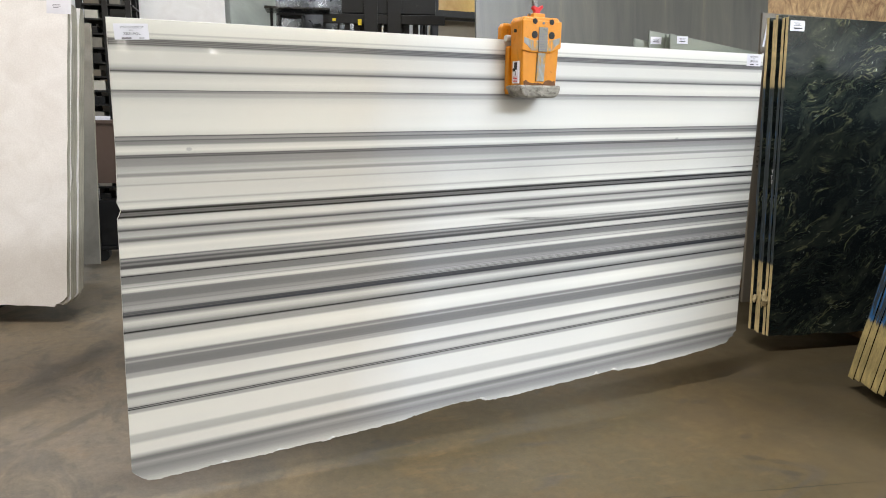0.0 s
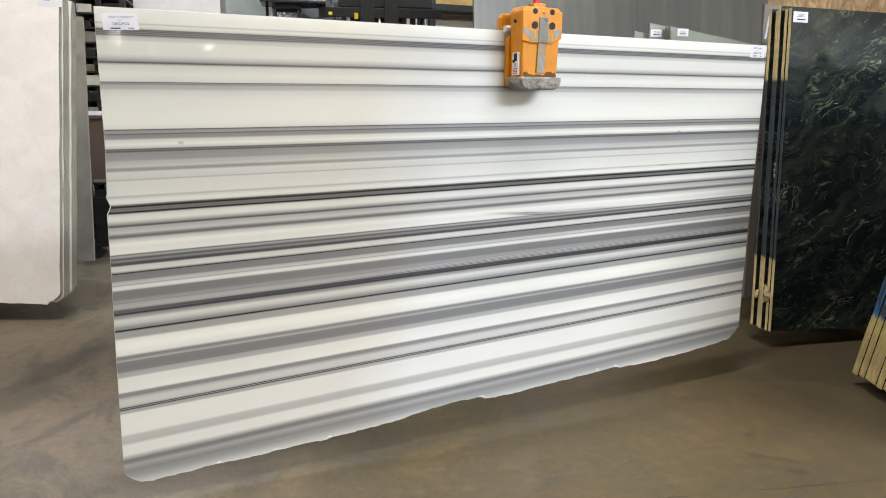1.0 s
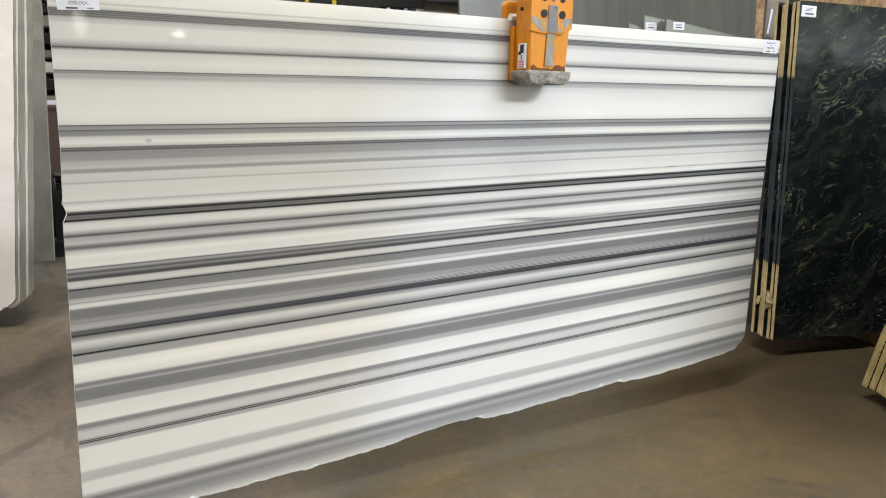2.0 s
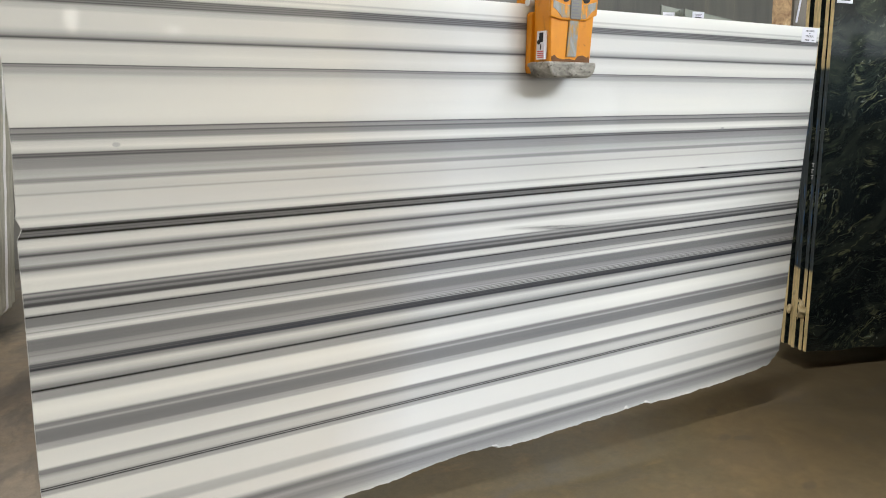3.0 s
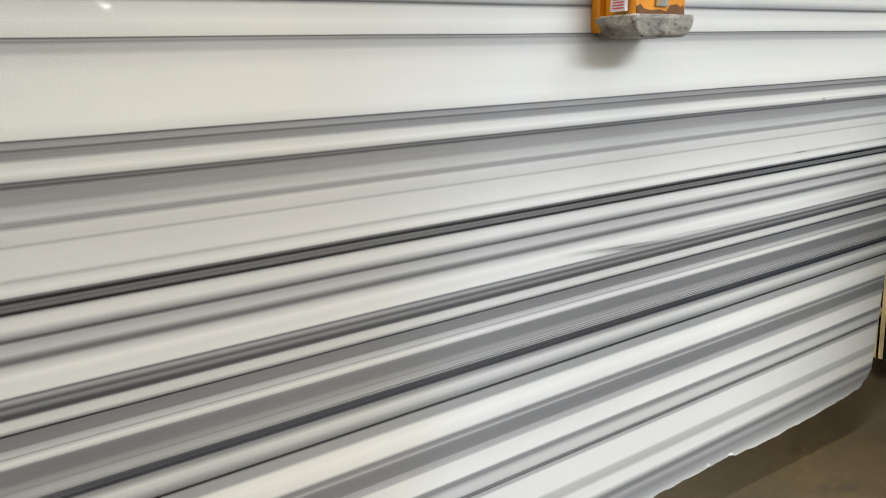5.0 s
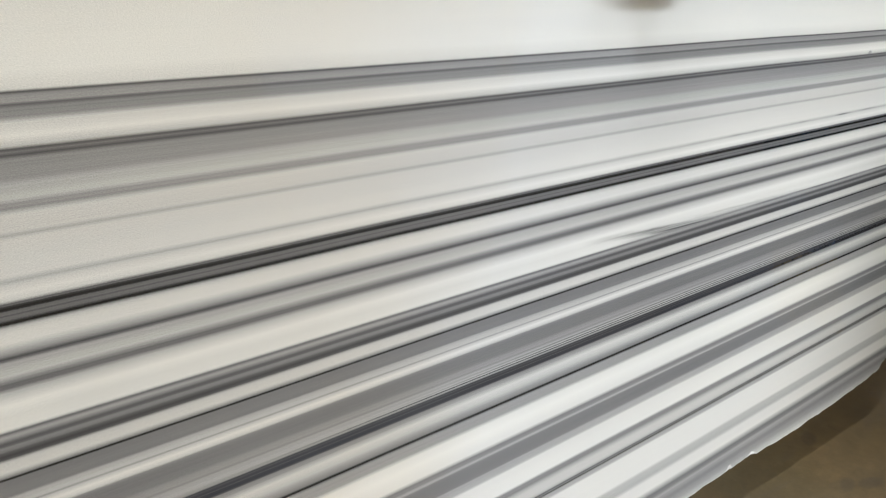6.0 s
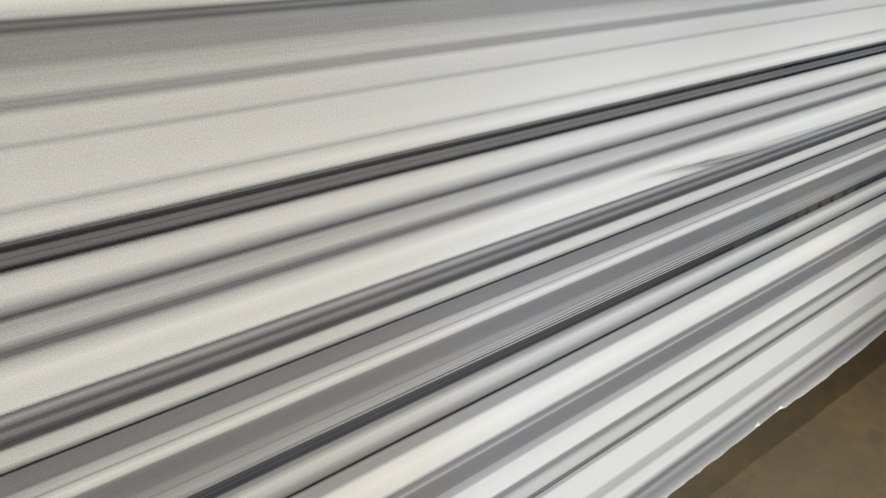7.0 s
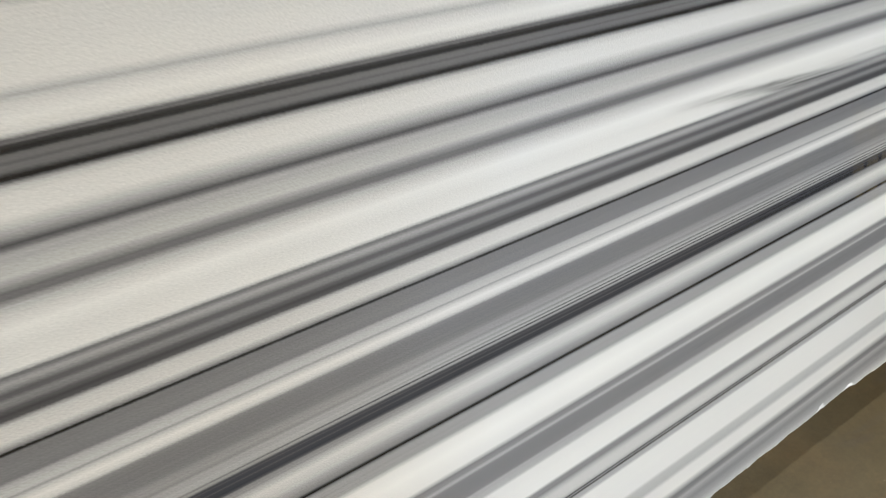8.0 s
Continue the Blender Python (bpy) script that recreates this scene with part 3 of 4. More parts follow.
# fixtures made up to house the unseen lamps
for lx, ly, lz, sx, sy, watts, tint in LIGHTS:
    lamp = thing("unseen_fixture", pose(lx, ly, lz + 0.02), "added white metal panel lamp under the ceiling, out of view", "lamp", "ceiling lamps")
    part("housing", box(-sx / 2 - 0.05, -sy / 2 - 0.05, 0.0, sx / 2 + 0.05, sy / 2 + 0.05, 0.06, 0.01), STEEL_LOOP, lamp)
    for hx in (-sx / 3, sx / 3):
        part("hanger", rod((hx, 0, 0.05), (hx, 0, CEILING_HEIGHT - lz - 0.02), 0.01, 8), STEEL_LOOP, lamp)
tagged(part("wall_left", box(-9.2, -10, -0.2, -9, 10, CEILING_HEIGHT), WALL_WARM), "plain cream painted hall wall", "wall", kind="structure")
tagged(part("wall_right", box(20, -10, -0.2, 20.2, 10, CEILING_HEIGHT), WALL), "plain painted grey-white hall wall", "wall", kind="structure")
tagged(part("ceiling", box(-9.2, -10.2, CEILING_HEIGHT, 20.2, 10.2, CEILING_HEIGHT + 0.2), CEILING), "pale metal sheet hall ceiling", "ceiling", kind="structure")
tagged(part("pillar", box(1.56, 7.6, 0, 2.26, 8.3, CEILING_HEIGHT, 0.02), PILLAR), "grey-green concrete pillar", "pillar", kind="structure")


for lx, lz, mat in ((1.62, 2.32, LAMP_GLOW), (0.76, 2.24, LAMP_DIM)):
    wl = thing("wall_lamp", pose(lx, -10, lz), "small bright lamp on the cream wall", "lamp")
    part("bracket", box(-0.05, 0.0, -0.03, 0.05, 0.05, 0.03, 0.006), STEEL_LOOP, wl)
    part("lens", box(-0.062, 0.05, -0.022, 0.062, 0.08, 0.022, 0.010, 2), mat, wl, "glowing lens")


def tube_lamp(x, y, z, length, mat):
    """A slim upright glowing tube on the wall behind it."""
    t = thing("tube_lamp", pose(x, y, z), "slim upright glowing tube lamp on the cream wall", "lamp", "tube lamps")
    part("tube", rod((0, 0, -length / 2), (0, 0, length / 2), 0.022, 10), mat, t, "glowing tube")
    for k in (-1, 1):
        part("cap", rod((0, 0, length * k * 0.49), (0, 0, length * k * 0.54), 0.026, 10), STEEL_LOOP, t)
    part("bracket", box(-0.02, -0.06, -0.02, 0.02, -0.02, 0.02), STEEL_LOOP, t)


for tx, tz in ((0.18, 2.42), (0.26, 2.40)):
    tube_lamp(tx, -9.94, tz, 0.30, LAMP_DIM)



# ------------------------------------------------------------------ the striped slab
def bottom_line(x):
    """Height of the ragged raw edge along the slab's foot."""
    xs = (-0.036, 0.0, 0.02, 0.26, 0.72, 1.02, 1.18, 1.30, 1.445, 1.487, 1.60, 2.12, 2.21, 2.245, 2.45, 2.72, 2.88, 2.975, 2.992, 2.998, 3.026, 3.031, 3.048)
    zs = (0.118, 0.082, 0.068, 0.078, 0.095, 0.114, 0.138, 0.153, 0.153, 0.136, 0.139, 0.169, 0.178, 0.168, 0.168, 0.185, 0.200, 0.216, 0.222, 0.240, 0.248, 0.266, 0.275)
    h = float(np.interp(x, xs, zs))
    h += 0.0055 * noise.noise((x * 22, 0.3, 0)) + 0.004 * noise.noise((x * 75, 4.1, 0))
    return h - 0.006 * max(0.0, noise.noise((x * 9, 7.7, 0)) - 0.3)


def marble_slab():
    out = [(0.0, 1.755), (3.05, 1.757), (3.052, 1.40), (3.046, 0.9), (3.046, 0.5)]
    steps = 420
    for i in range(steps + 1):
        x = 3.048 - 3.084 * i / steps
        out.append((x, bottom_line(x)))
    out += [(-0.028, 0.553), (-0.019, 0.868), (-0.015, 1.075), (-0.009, 1.088), (-0.002, 1.104), (-0.006, 1.116), (-0.013, 1.134), (-0.010, 1.15), (-0.003, 1.30)]
    b = bmesh.new()
    face = b.faces.new([b.verts.new((x, 0, z)) for x, z in out])
    res = bmesh.ops.extrude_face_region(b, geom=[face])
    moved = [v for v in res["geom"] if isinstance(v, bmesh.types.BMVert)]
    for v in moved:
        v.co.y = 0.02
        if v.co.z < 0.3:
            v.co.z += 0.006 * noise.noise((v.co.x * 30, 9, 0)) - 0.003
    bmesh.ops.recalc_face_normals(b, faces=b.faces)
    rim = [e for e in b.edges if all(abs(v.co.y) < 1e-6 for v in e.verts) and min(v.co.z for v in e.verts) > 0.3]
    bmesh.ops.bevel(b, geom=rim, offset=0.0012, segments=1, affect="EDGES")
    for f in b.faces:
        f.material_index = 0 if abs(f.normal.y) > 0.9 else 1
    bmesh.ops.triangulate(b, faces=[f for f in b.faces if len(f.verts) > 4])
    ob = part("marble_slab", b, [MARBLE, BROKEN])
    # the white fractured lip along the foot, and the larger chips on it
    lip = bmesh.new()
    rows = []
    for i in range(steps + 1):
        x = -0.030 + 3.070 * i / steps
        h = 0.0 + 0.003 * noise.noise((x * 17, 2.2, 0)) + 0.002 * noise.noise((x * 61, 5.2, 0))
        proud = 0.0004
        for cx, cw, ch in ((2.102, 0.016, 0.022), (2.215, 0.03, 0.012), (1.462, 0.03, 0.014), (0.30, 0.02, 0.012), (0.52, 0.03, 0.010), (0.735, 0.02, 0.014)):
            h += ch * max(0.0, 1 - abs(x - cx) / cw)
            proud += 0.0035 * max(0.0, 1 - abs(x - cx) / cw)
        z0 = bottom_line(x)
        y0 = -proud
        rows.append([lip.verts.new(q) for q in ((x, 0.0006, z0 + max(0.0004, h)), (x, y0, z0 + max(0.0002, h * 0.45)), (x, 0.003, z0 - 0.002), (x, 0.019, z0 - 0.001))])
    for r0, r1 in zip(rows, rows[1:]):
        for k in range(3):
            lip.faces.new((r0[k], r0[k + 1], r1[k + 1], r1[k]))
    bmesh.ops.recalc_face_normals(lip, faces=lip.faces)
    part("broken_edge", lip, BROKEN, ob, "white fractured edge")
    return tagged(ob, "polished white marble slab with grey stripes and ragged foot, hanging upright", "stone slab")


marble_slab()


# ------------------------------------------------------------------ paper labels
def paper_label(name, m, w, h, lines, label):
    """A paper label in its own plane (x right, z up); lines: height, width, thickness, text or None."""
    t = thing(name, m, label, "label")
    b = box(-w / 2, -0.0006, -h / 2, w / 2, 0, h / 2)
    part("paper", b, PAPER, t)
    for cx, cz, ww, hh, text, mat in lines:
        at = Matrix.Translation((cx, -0.0010, cz)) @ pose(0, 0, 0, 90)
        if text:
            ob = writing(text, hh, at, mat, t)
            ob.scale = (ww, 1, 1)
        else:
            part("print_bar", box(cx - ww / 2, -0.0012, cz - hh / 2, cx + ww / 2, -0.0006, cz + hh / 2), mat, t)
    return t


paper_label("slab_label", pose(0.076, 0, 1.711, 0, -3, 0), 0.108, 0.052,
            [(0.0, 0.0135, 0.72, 0.0105, "STRIATO OLIMPICO", GREY_INK), (0.0, 0.0035, 0.8, 0.008, "POL", GREY_INK),
             (0.001, -0.0075, 1.15, 0.0118, "ZBSLPOL", INK), (-0.017, -0.021, 0.030, 0.004, None, INK),
             (0.030, -0.021, 0.017, 0.003, None, GREY_INK), (0.038, 0.0155, 0.003, 0.003, None, INK)],
            "white printed paper label on the striped slab")
paper_label("slab_label", pose(2.984, 0, 1.725, 0, 0, 0), 0.098, 0.058,
            [(0.0, 0.016, 0.62, 0.010, "STRIATO OLIMPICO", GREY_INK), (0.0, 0.006, 0.8, 0.007, "POL", GREY_INK),
             (0.0, -0.006, 1.1, 0.0125, "ZBSLPOL", INK), (-0.014, -0.021, 0.026, 0.004, None, INK), (0.026, -0.021, 0.015, 0.003, None, GREY_INK)],
            "white printed paper label on the striped slab")


# ------------------------------------------------------------------ lifting clamp
def lifting_clamp():
    t = thing("lifting_clamp", pose(1.621, 0, 1.53), "worn orange slab lifting clamp gripping the marble top", "clamp")
    t.scale = (0.83, 1.0, 0.88)
    # front housing: tapered, rounded at the head
    out = [(-0.098, 0.030), (-0.106, 0.20), (-0.112, 0.33), (-0.098, 0.352), (0.098, 0.352), (0.112, 0.335), (0.110, 0.25), (0.098, 0.030)]
    part("housing", prism(out, -0.125, -0.030, 0.009, 3), ORANGE, t)
    part("cheek", prism([(-0.112, 0.20), (-0.113, 0.335), (0.113, 0.335), (0.113, 0.215), (0.06, 0.190), (-0.06, 0.190)], -0.134, -0.118, 0.005, 2), ORANGE, t, "orange head plate with rubbed edges")
    part("worn_patch", prism([(-0.104, 0.232), (-0.085, 0.222), (-0.06, 0.199), (0.06, 0.199), (0.085, 0.226), (0.106, 0.236), (0.106, 0.262), (0.05, 0.248), (-0.05, 0.244), (-0.104, 0.258)], -0.1352, -0.133, 0.0008, 1), SMEARED, t, "paint worn to bare steel")
    part("ridge", prism([(-0.026, 0.06), (-0.018, 0.215), (0.030, 0.215), (0.022, 0.06)], -0.131, -0.122, 0.003, 2), SMEARED, t, "bare steel ridge with orange remains")
    part("type_plate", box(-0.022, -0.138, 0.195, 0.030, -0.1345, 0.305, 0.001, 1), STEEL_LOOP, t, "scratched metal type plate")
    for i in range(7):
        part("print_bar", box(-0.016, -0.1386, 0.203 + i * 0.0115, 0.022 - 0.006 * (i % 3), -0.1379, 0.207 + i * 0.0115), GREY_INK, t)
    writing("CE", 0.016, Matrix.Translation((0.012, -0.1384, 0.292)) @ pose(0, 0, 0, 90), INK, t)
    for x, z, r in ((-0.045, 0.330, 0.0125), (0.052, 0.330, 0.0125), (-0.045, 0.270, 0.0165), (0.054, 0.270, 0.0165)):
        washer = part("bolt", rod((x, -0.1372, z), (x, -0.130, z), r, 20), BLACK_BOLT, t, "black socket bolt")
        part("socket", rod((x, -0.1380, z), (x, -0.1371, z), r * 0.42, 6), INK, washer)
    part("screw", rod((0.004, -0.138, 0.323), (0.004, -0.130, 0.323), 0.006, 12), STEEL_LOOP, t)
    # grey foot pad
    pad = [(-0.118, 0.042), (-0.118, 0.024), (-0.112, 0.006), (-0.100, -0.007), (-0.082, -0.016), (0.078, -0.016), (0.097, -0.007), (0.110, 0.006), (0.116, 0.024), (0.116, 0.042)]
    part("foot_pad", prism(pad, -0.142, -0.012, 0.010, 3), PAD, t, "scuffed grey metal foot bar")
    part("grime", prism([(-0.092, 0.042), (-0.094, 0.060), (-0.080, 0.066), (-0.066, 0.055), (-0.04, 0.051), (-0.01, 0.054), (0.02, 0.049), (0.034, 0.064), (0.058, 0.068), (0.078, 0.060), (0.088, 0.066), (0.094, 0.042)], -0.1268, -0.124, 0.0, 1), GRIME, t, "dark grime along the foot")
    # jaws either side of the stone
    jaw = [(-0.112, 0.0), (-0.117, 0.02), (-0.117, 0.215), (-0.110, 0.226), (-0.03, 0.226), (-0.03, 0.0)]
    part("front_jaw", prism(jaw, -0.030, -0.0015, 0.004, 2), ORANGE_DARK, t)
    rear = [(-0.125, 0.0), (-0.125, 0.315), (-0.112, 0.335), (0.085, 0.335), (0.10, 0.315), (0.10, 0.0)]
    part("rear_jaw", prism(rear, 0.0215, 0.055, 0.005, 2), ORANGE_DARK, t)
    part("arm", box(-0.06, -0.04, 0.262, 0.08, 0.03, 0.335, 0.006), ORANGE_DARK, t)
    part("pivot", rod((-0.124, -0.012, 0.262), (-0.06, -0.012, 0.262), 0.015, 18), CHALK, t, "white plastic roller")
    for z in (0.290, 0.112):
        part("side_bolt", rod((-0.1165, -0.075, z), (-0.10, -0.075, z), 0.008, 12), BLACK_BOLT, t)
    st = part("warning_sticker", box(-0.1135, -0.108, 0.050, -0.1035, -0.062, 0.152), PAPER, t, "white warning sticker")
    part("pictogram", box(-0.1141, -0.098, 0.112, -0.1130, -0.075, 0.146), INK, st)
    part("arrow", box(-0.1141, -0.088, 0.085, -0.1130, -0.083, 0.105), INK, st)
    for i in range(4):
        part("print_bar", box(-0.1141, -0.103, 0.056 + i * 0.007, -0.1130, -0.069, 0.0595 + i * 0.007), RED_INK, st)
    # lug, red hook and rope
    part("lug", box(-0.030, -0.100, 0.345, 0.040, -0.050, 0.372, 0.005), ORANGE, t)
    hook = part("hook", prism([(-0.012, 0.366), (0.020, 0.366), (0.020, 0.382), (0.040, 0.402), (0.034, 0.412), (0.012, 0.398), (-0.014, 0.408), (-0.022, 0.398), (-0.008, 0.384)], -0.085, -0.065, 0.003, 2), RED, t, "red snap hook")
    part("pin", rod((-0.036, -0.075, 0.368), (0.046, -0.075, 0.368), 0.007, 12), STEEL_LOOP, t)
    tube([(-0.004, -0.072, 0.40), (-0.012, -0.06, 0.46), (-0.026, -0.02, 0.60), (-0.034, 0.0, 0.9), (-0.034, 0.0, 4.2)], 0.009, "sling", STEEL_LOOP, t)
    tube([(0.000, -0.072, 0.40), (0.008, -0.06, 0.46), (-0.010, -0.02, 0.60), (-0.028, 0.0, 0.9), (-0.030, 0.0, 4.2)], 0.009, "sling", STEEL_LOOP, t)
    return t


lifting_clamp()
tagged(part("crane_beam", box(-9, -0.1, 5.70, 20, 0.1, 5.99), BLACK_STEEL), "dark steel overhead crane beam", "beam", kind="structure")
hoist = thing("chain_hoist", pose(1.60, 0, 5.70), "dark steel crane hoist under its beam", "hoist")
part("body", box(-0.16, -0.12, -0.40, 0.16, 0.12, 0.0, 0.03), BLACK_STEEL, hoist)
part("chain", rod((0, 0, -0.38), (0, 0, -0.02), 0.03), STEEL_LOOP, hoist)


# ------------------------------------------------------------------ bundles of slabs
def leaning_slab(name, m, length, height, thick, lean, materials, label, group, seed, ragged=0.012, chip=0.0, drop=0.0, rough=0.004):
    """One slab: x along its face, foot on z = 0, tipping back by lean degrees. Face material, then edge material."""
    rng = random.Random(seed)
    pts = []
    n = 40
    for i in range(n + 1):
        x = length * i / n
        pts.append((x, abs(noise.noise((x * 7 + seed, 1.7, 0))) * ragged + rng.random() * ragged * 0.35))
    side = [height * k / 16 for k in range(1, 16)]
    far = [(length + (noise.noise((seed, k * 0.9, 3.1)) + noise.noise((seed, k * 2.7, 5.1)) * 0.6) * rough, z) for k, z in enumerate(side)]
    near = [((noise.noise((seed, k * 0.9, 8.1)) + noise.noise((seed, k * 2.7, 2.1)) * 0.6) * rough, z) for k, z in enumerate(side)]
    if chip:
        pts = [p for p in pts if p[0] < length - chip]
        pts += [(length - chip, 0.0), (length - chip * 0.8, chip * 0.25), (length - chip * 0.55, chip * 0.32), (length - chip * 0.2, chip * 0.62), (length, chip * 0.9)]
        far = [p for p in far if p[1] > chip]
    lift = 1 - drop / height
    out = pts + far + [(length + rng.uniform(-0.01, 0.01), height - drop), (rng.uniform(-0.003, 0.003), height + rng.uniform(-0.012, 0.012))] + near[::-1]
    out = [(x, z * lift if (x > length - 0.1 and 0.1 < z < height - drop - 0.01) else z) for x, z in out]
    b = prism(out, 0, thick)
    for f in b.faces:
        f.material_index = 0 if abs(f.normal.y) > 0.9 else 1
    bmesh.ops.triangulate(b, faces=[f for f in b.faces if len(f.verts) > 4])
    ob = part(name, b, materials)
    ob.matrix_world = m @ pose(0, 0, 0, -lean, 0, 0)
    return tagged(ob, label, "stone slab", group)


def skid(m, length, depth, height, label, count=3):
    t = thing("slab_rack", m, label, "rack")
    for i in range(count):
        x = length * (i + 0.5) / count
        part("bearer", box(x - 0.05, -0.03, 0, x + 0.05, depth, height, 0.006), TIMBER, t)
        part("post", prism([(x - 0.03, height), (x + 0.03, height), (x + 0.03, 1.9), (x - 0.03, 1.9)], depth + 0.22, depth + 0.28, 0.004, 1), BLACK_STEEL, t)
        part("foot", box(x - 0.03, depth - 0.05, 0, x + 0.03, depth + 0.28, 0.06), BLACK_STEEL, t)
    return t


# dark green bundle
yaw = -12
base = pose(3.565, 0.205, 0.10, 0, 0, yaw) @ pose(0, 0, 0, 0, 0.8, 0)
for i in range(5):
    off = (0.0, 0.004, -0.010, 0.004, -0.012)[i]
    leaning_slab("green_slab", base @ pose(off, i * 0.038, 0, 0, 0, 0), 1.95, 1.93 + (0.0, -0.01, 0.004, -0.012, 0.0)[i], 0.023, 4.5,
                 [GREEN, GREEN_EDGE], "dark green marble slab with pale veins, leaning in a bundle", "green slabs", 11 + i, 0.016)
skid(pose(3.565, 0.205, 0.10, 0, 0, yaw) @ pose(0.65, 0, -0.10), 1.2, 0.30, 0.10, "timber bearers and steel posts under the green slabs")
gl = paper_label("slab_label", base @ pose(0, 0, 0, -4.5) @ pose(0.060, -0.001, 1.870), 0.098, 0.060,
                 [(0, 0.016, 0.05, 0.003, None, GREY_INK), (0, 0.009, 0.035, 0.003, None, GREY_INK), (0, 0.002, 0.05, 0.003, None, GREY_INK),
                  (0.004, -0.014, 0.058, 0.007, None, INK)], "white printed paper label on the dark green slab")
for i, (lx, lz, r) in enumerate(((-0.004, 0.30, 0.012), (-0.002, 0.235, 0.020), (-0.006, 0.215, 0.012), (0.0, 0.265, 0.016), (-0.002, 0.185, 0.010))):
    lump = bmesh.new()
    bmesh.ops.create_icosphere(lump, subdivisions=3, radius=r)
    for v in lump.verts:
        v.co *= 1.0 + 1.1 * noise.noise(v.co * 75 + Vector((i * 7.3, 0, 0)))
        v.co.x *= 0.5
        v.co.z *= 1.9
    blob = part("resin_lump", lump, RESIN, None, smooth=True)
    blob.matrix_world = base @ pose(lx, 0.040 + (0.09, 0.03, 0.115, 0.065, 0.05)[i], lz, -4.5)
    tagged(blob, "lump of cured tan resin on the slab edges", "resin", "resin lumps")
chalk = thing("chalk_mark", base @ pose(-0.004, 0.122, 1.02, -4.5, 0, 0), "white chalk mark on a slab edge", "marking")
for i in range(3):
    part("stroke", box(-0.002, 0.002, -0.032 * i, 0.0, 0.018, -0.032 * i + 0.004), CHALK, chalk)
    part("stroke", box(-0.002, 0.008 + 0.004 * (i % 2), -0.032 * i - 0.018, 0.0, 0.011 + 0.004 * (i % 2), -0.032 * i), CHALK, chalk)

# brown-grey slab behind them, with a painted word
base2 = pose(3.86, 0.68, 0.17, 0, 0, yaw) @ pose(0, 0, 0, 0, 1.5, 0)
leaning_slab("brown_slab", base2, 2.0, 1.95, 0.020, 4.5, [SILVER_STONE, SILVER_STONE],
             "brown-grey stone slab leaning behind the green bundle", "", 31)
word = thing("painted_word", base2 @ pose(0, 0, 0, -4.5) @ pose(0.040, -0.001, 1.02), "black handwritten word on the brown slab", "marking")
for i, ch in enumerate("SILVER"):
    writing(ch, 0.036, Matrix.Translation((0, -0.001, 0.085 - 0.034 * i)) @ pose(0, 0, 0, 90, 0, 0) @ pose(0, 0, 0, 0, 0, -90), INK, word)
for tx, tz, tl in ((0.030, 1.80, 0.15), (0.014, 1.63, 0.11)):
    tape = thing("tape_strip", base2 @ pose(0, 0, 0, -4.5) @ pose(tx, -0.0015, tz, 0, 8, 0), "curled white tape strip on the brown slab", "tape")
    part("strip", box(-0.007, -0.002, -tl / 2, 0.007, 0.0, tl / 2, 0.0008, 1), PAPER, tape)
skid(pose(3.86, 0.68, 0.17, 0, 0, yaw) @ pose(0.3, 0.0, -0.17), 1.8, 0.14, 0.17, "timber bearers and steel posts under the brown slab")

# front bundle that leans the other way
base3 = pose(3.50, -0.40, 0.06, 0, 0, yaw)
for i in range(6):
    leaning_slab("front_slab", base3 @ pose(0.004 * (i % 3) - 0.008 * i, -0.046 * i, 0), 1.9, 1.9, 0.036, -12.0, [GREEN, FRONT_EDGE],
                 "dark stone slab with tan and blue sawn edge, in a bundle", "front slabs", 51 + i, 0.014)
for i in range(5):
    leaning_slab("pale_slab", base3 @ pose(-0.15 - 0.01 * i, -0.42 - 0.10 * i, 0), 1.9, 1.62 + 0.02 * (i % 2), 0.018, -8.0, [WHITE_STONE, WHITE_STONE],
                 "pale polished stone slab standing beside the front bundle", "pale slabs", 61 + i, 0.006)
skid(base3 @ pose(0.3, -0.90, -0.06), 1.5, 0.5, 0.06, "timber bearers and steel posts under the pale slabs")
skid(base3 @ pose(0.3, -0.20, -0.06), 1.7, 0.24, 0.06, "timber bearers and steel posts under the front slabs")

# white bundle
base4 = pose(-0.374, 2.50, 0.12, 0, 0, -24) @ pose(0, 0, 0, 0, 1.5, 0)
for i in range(5):
    m = base4 @ pose((0.0, 0.006, -0.003, 0.008, 0.002)[i], (0.0, 0.040, 0.094, 0.142, 0.188)[i], 0.002 * i)
    b = leaning_slab("white_slab", m @ pose(-2.6, 0, 0), 2.6, 2.02 - 0.01 * i, (0.036, 0.046, 0.042, 0.040, 0.038)[i], 8.0, [WHITE_STONE, WHITE_EDGE],
                     "honed white stone slab with chipped corner, leaning in a bundle", "white slabs", 71 + i, 0.012, (0.085, 0.05, 0.07, 0.06, 0.08)[i], 0.0, 0.007)
skid(pose(-0.374, 2.50, 0.12, 0, 0, -24) @ pose(-2.3, 0.0, -0.12), 1.9, 0.26, 0.12, "timber bearers and steel posts under the white slabs")
paper_label("slab_label", base4 @ pose(0, 0, 0, -8.0) @ pose(-0.055, -0.001, 1.985), 0.16, 0.09,
            [(-0.015, 0.012, 0.05, 0.003, None, GREY_INK), (-0.015, 0.004, 0.06, 0.003, None, GREY_INK), (-0.02, -0.006, 0.035, 0.004, None, GREY_INK)],
            "white printed paper label on the white slab")
leaning_slab("grey_slab", pose(-0.185, 3.70, 0.15, 0, 0, -18) @ pose(0, 0, 0, 0, 1.2, 0) @ pose(-2.4, 0, 0), 2.4, 1.95, 0.025, 4.0, [GREY_STONE, WHITE_EDGE],
             "grey stone slab leaning behind the white bundle", "", 90, 0.004)
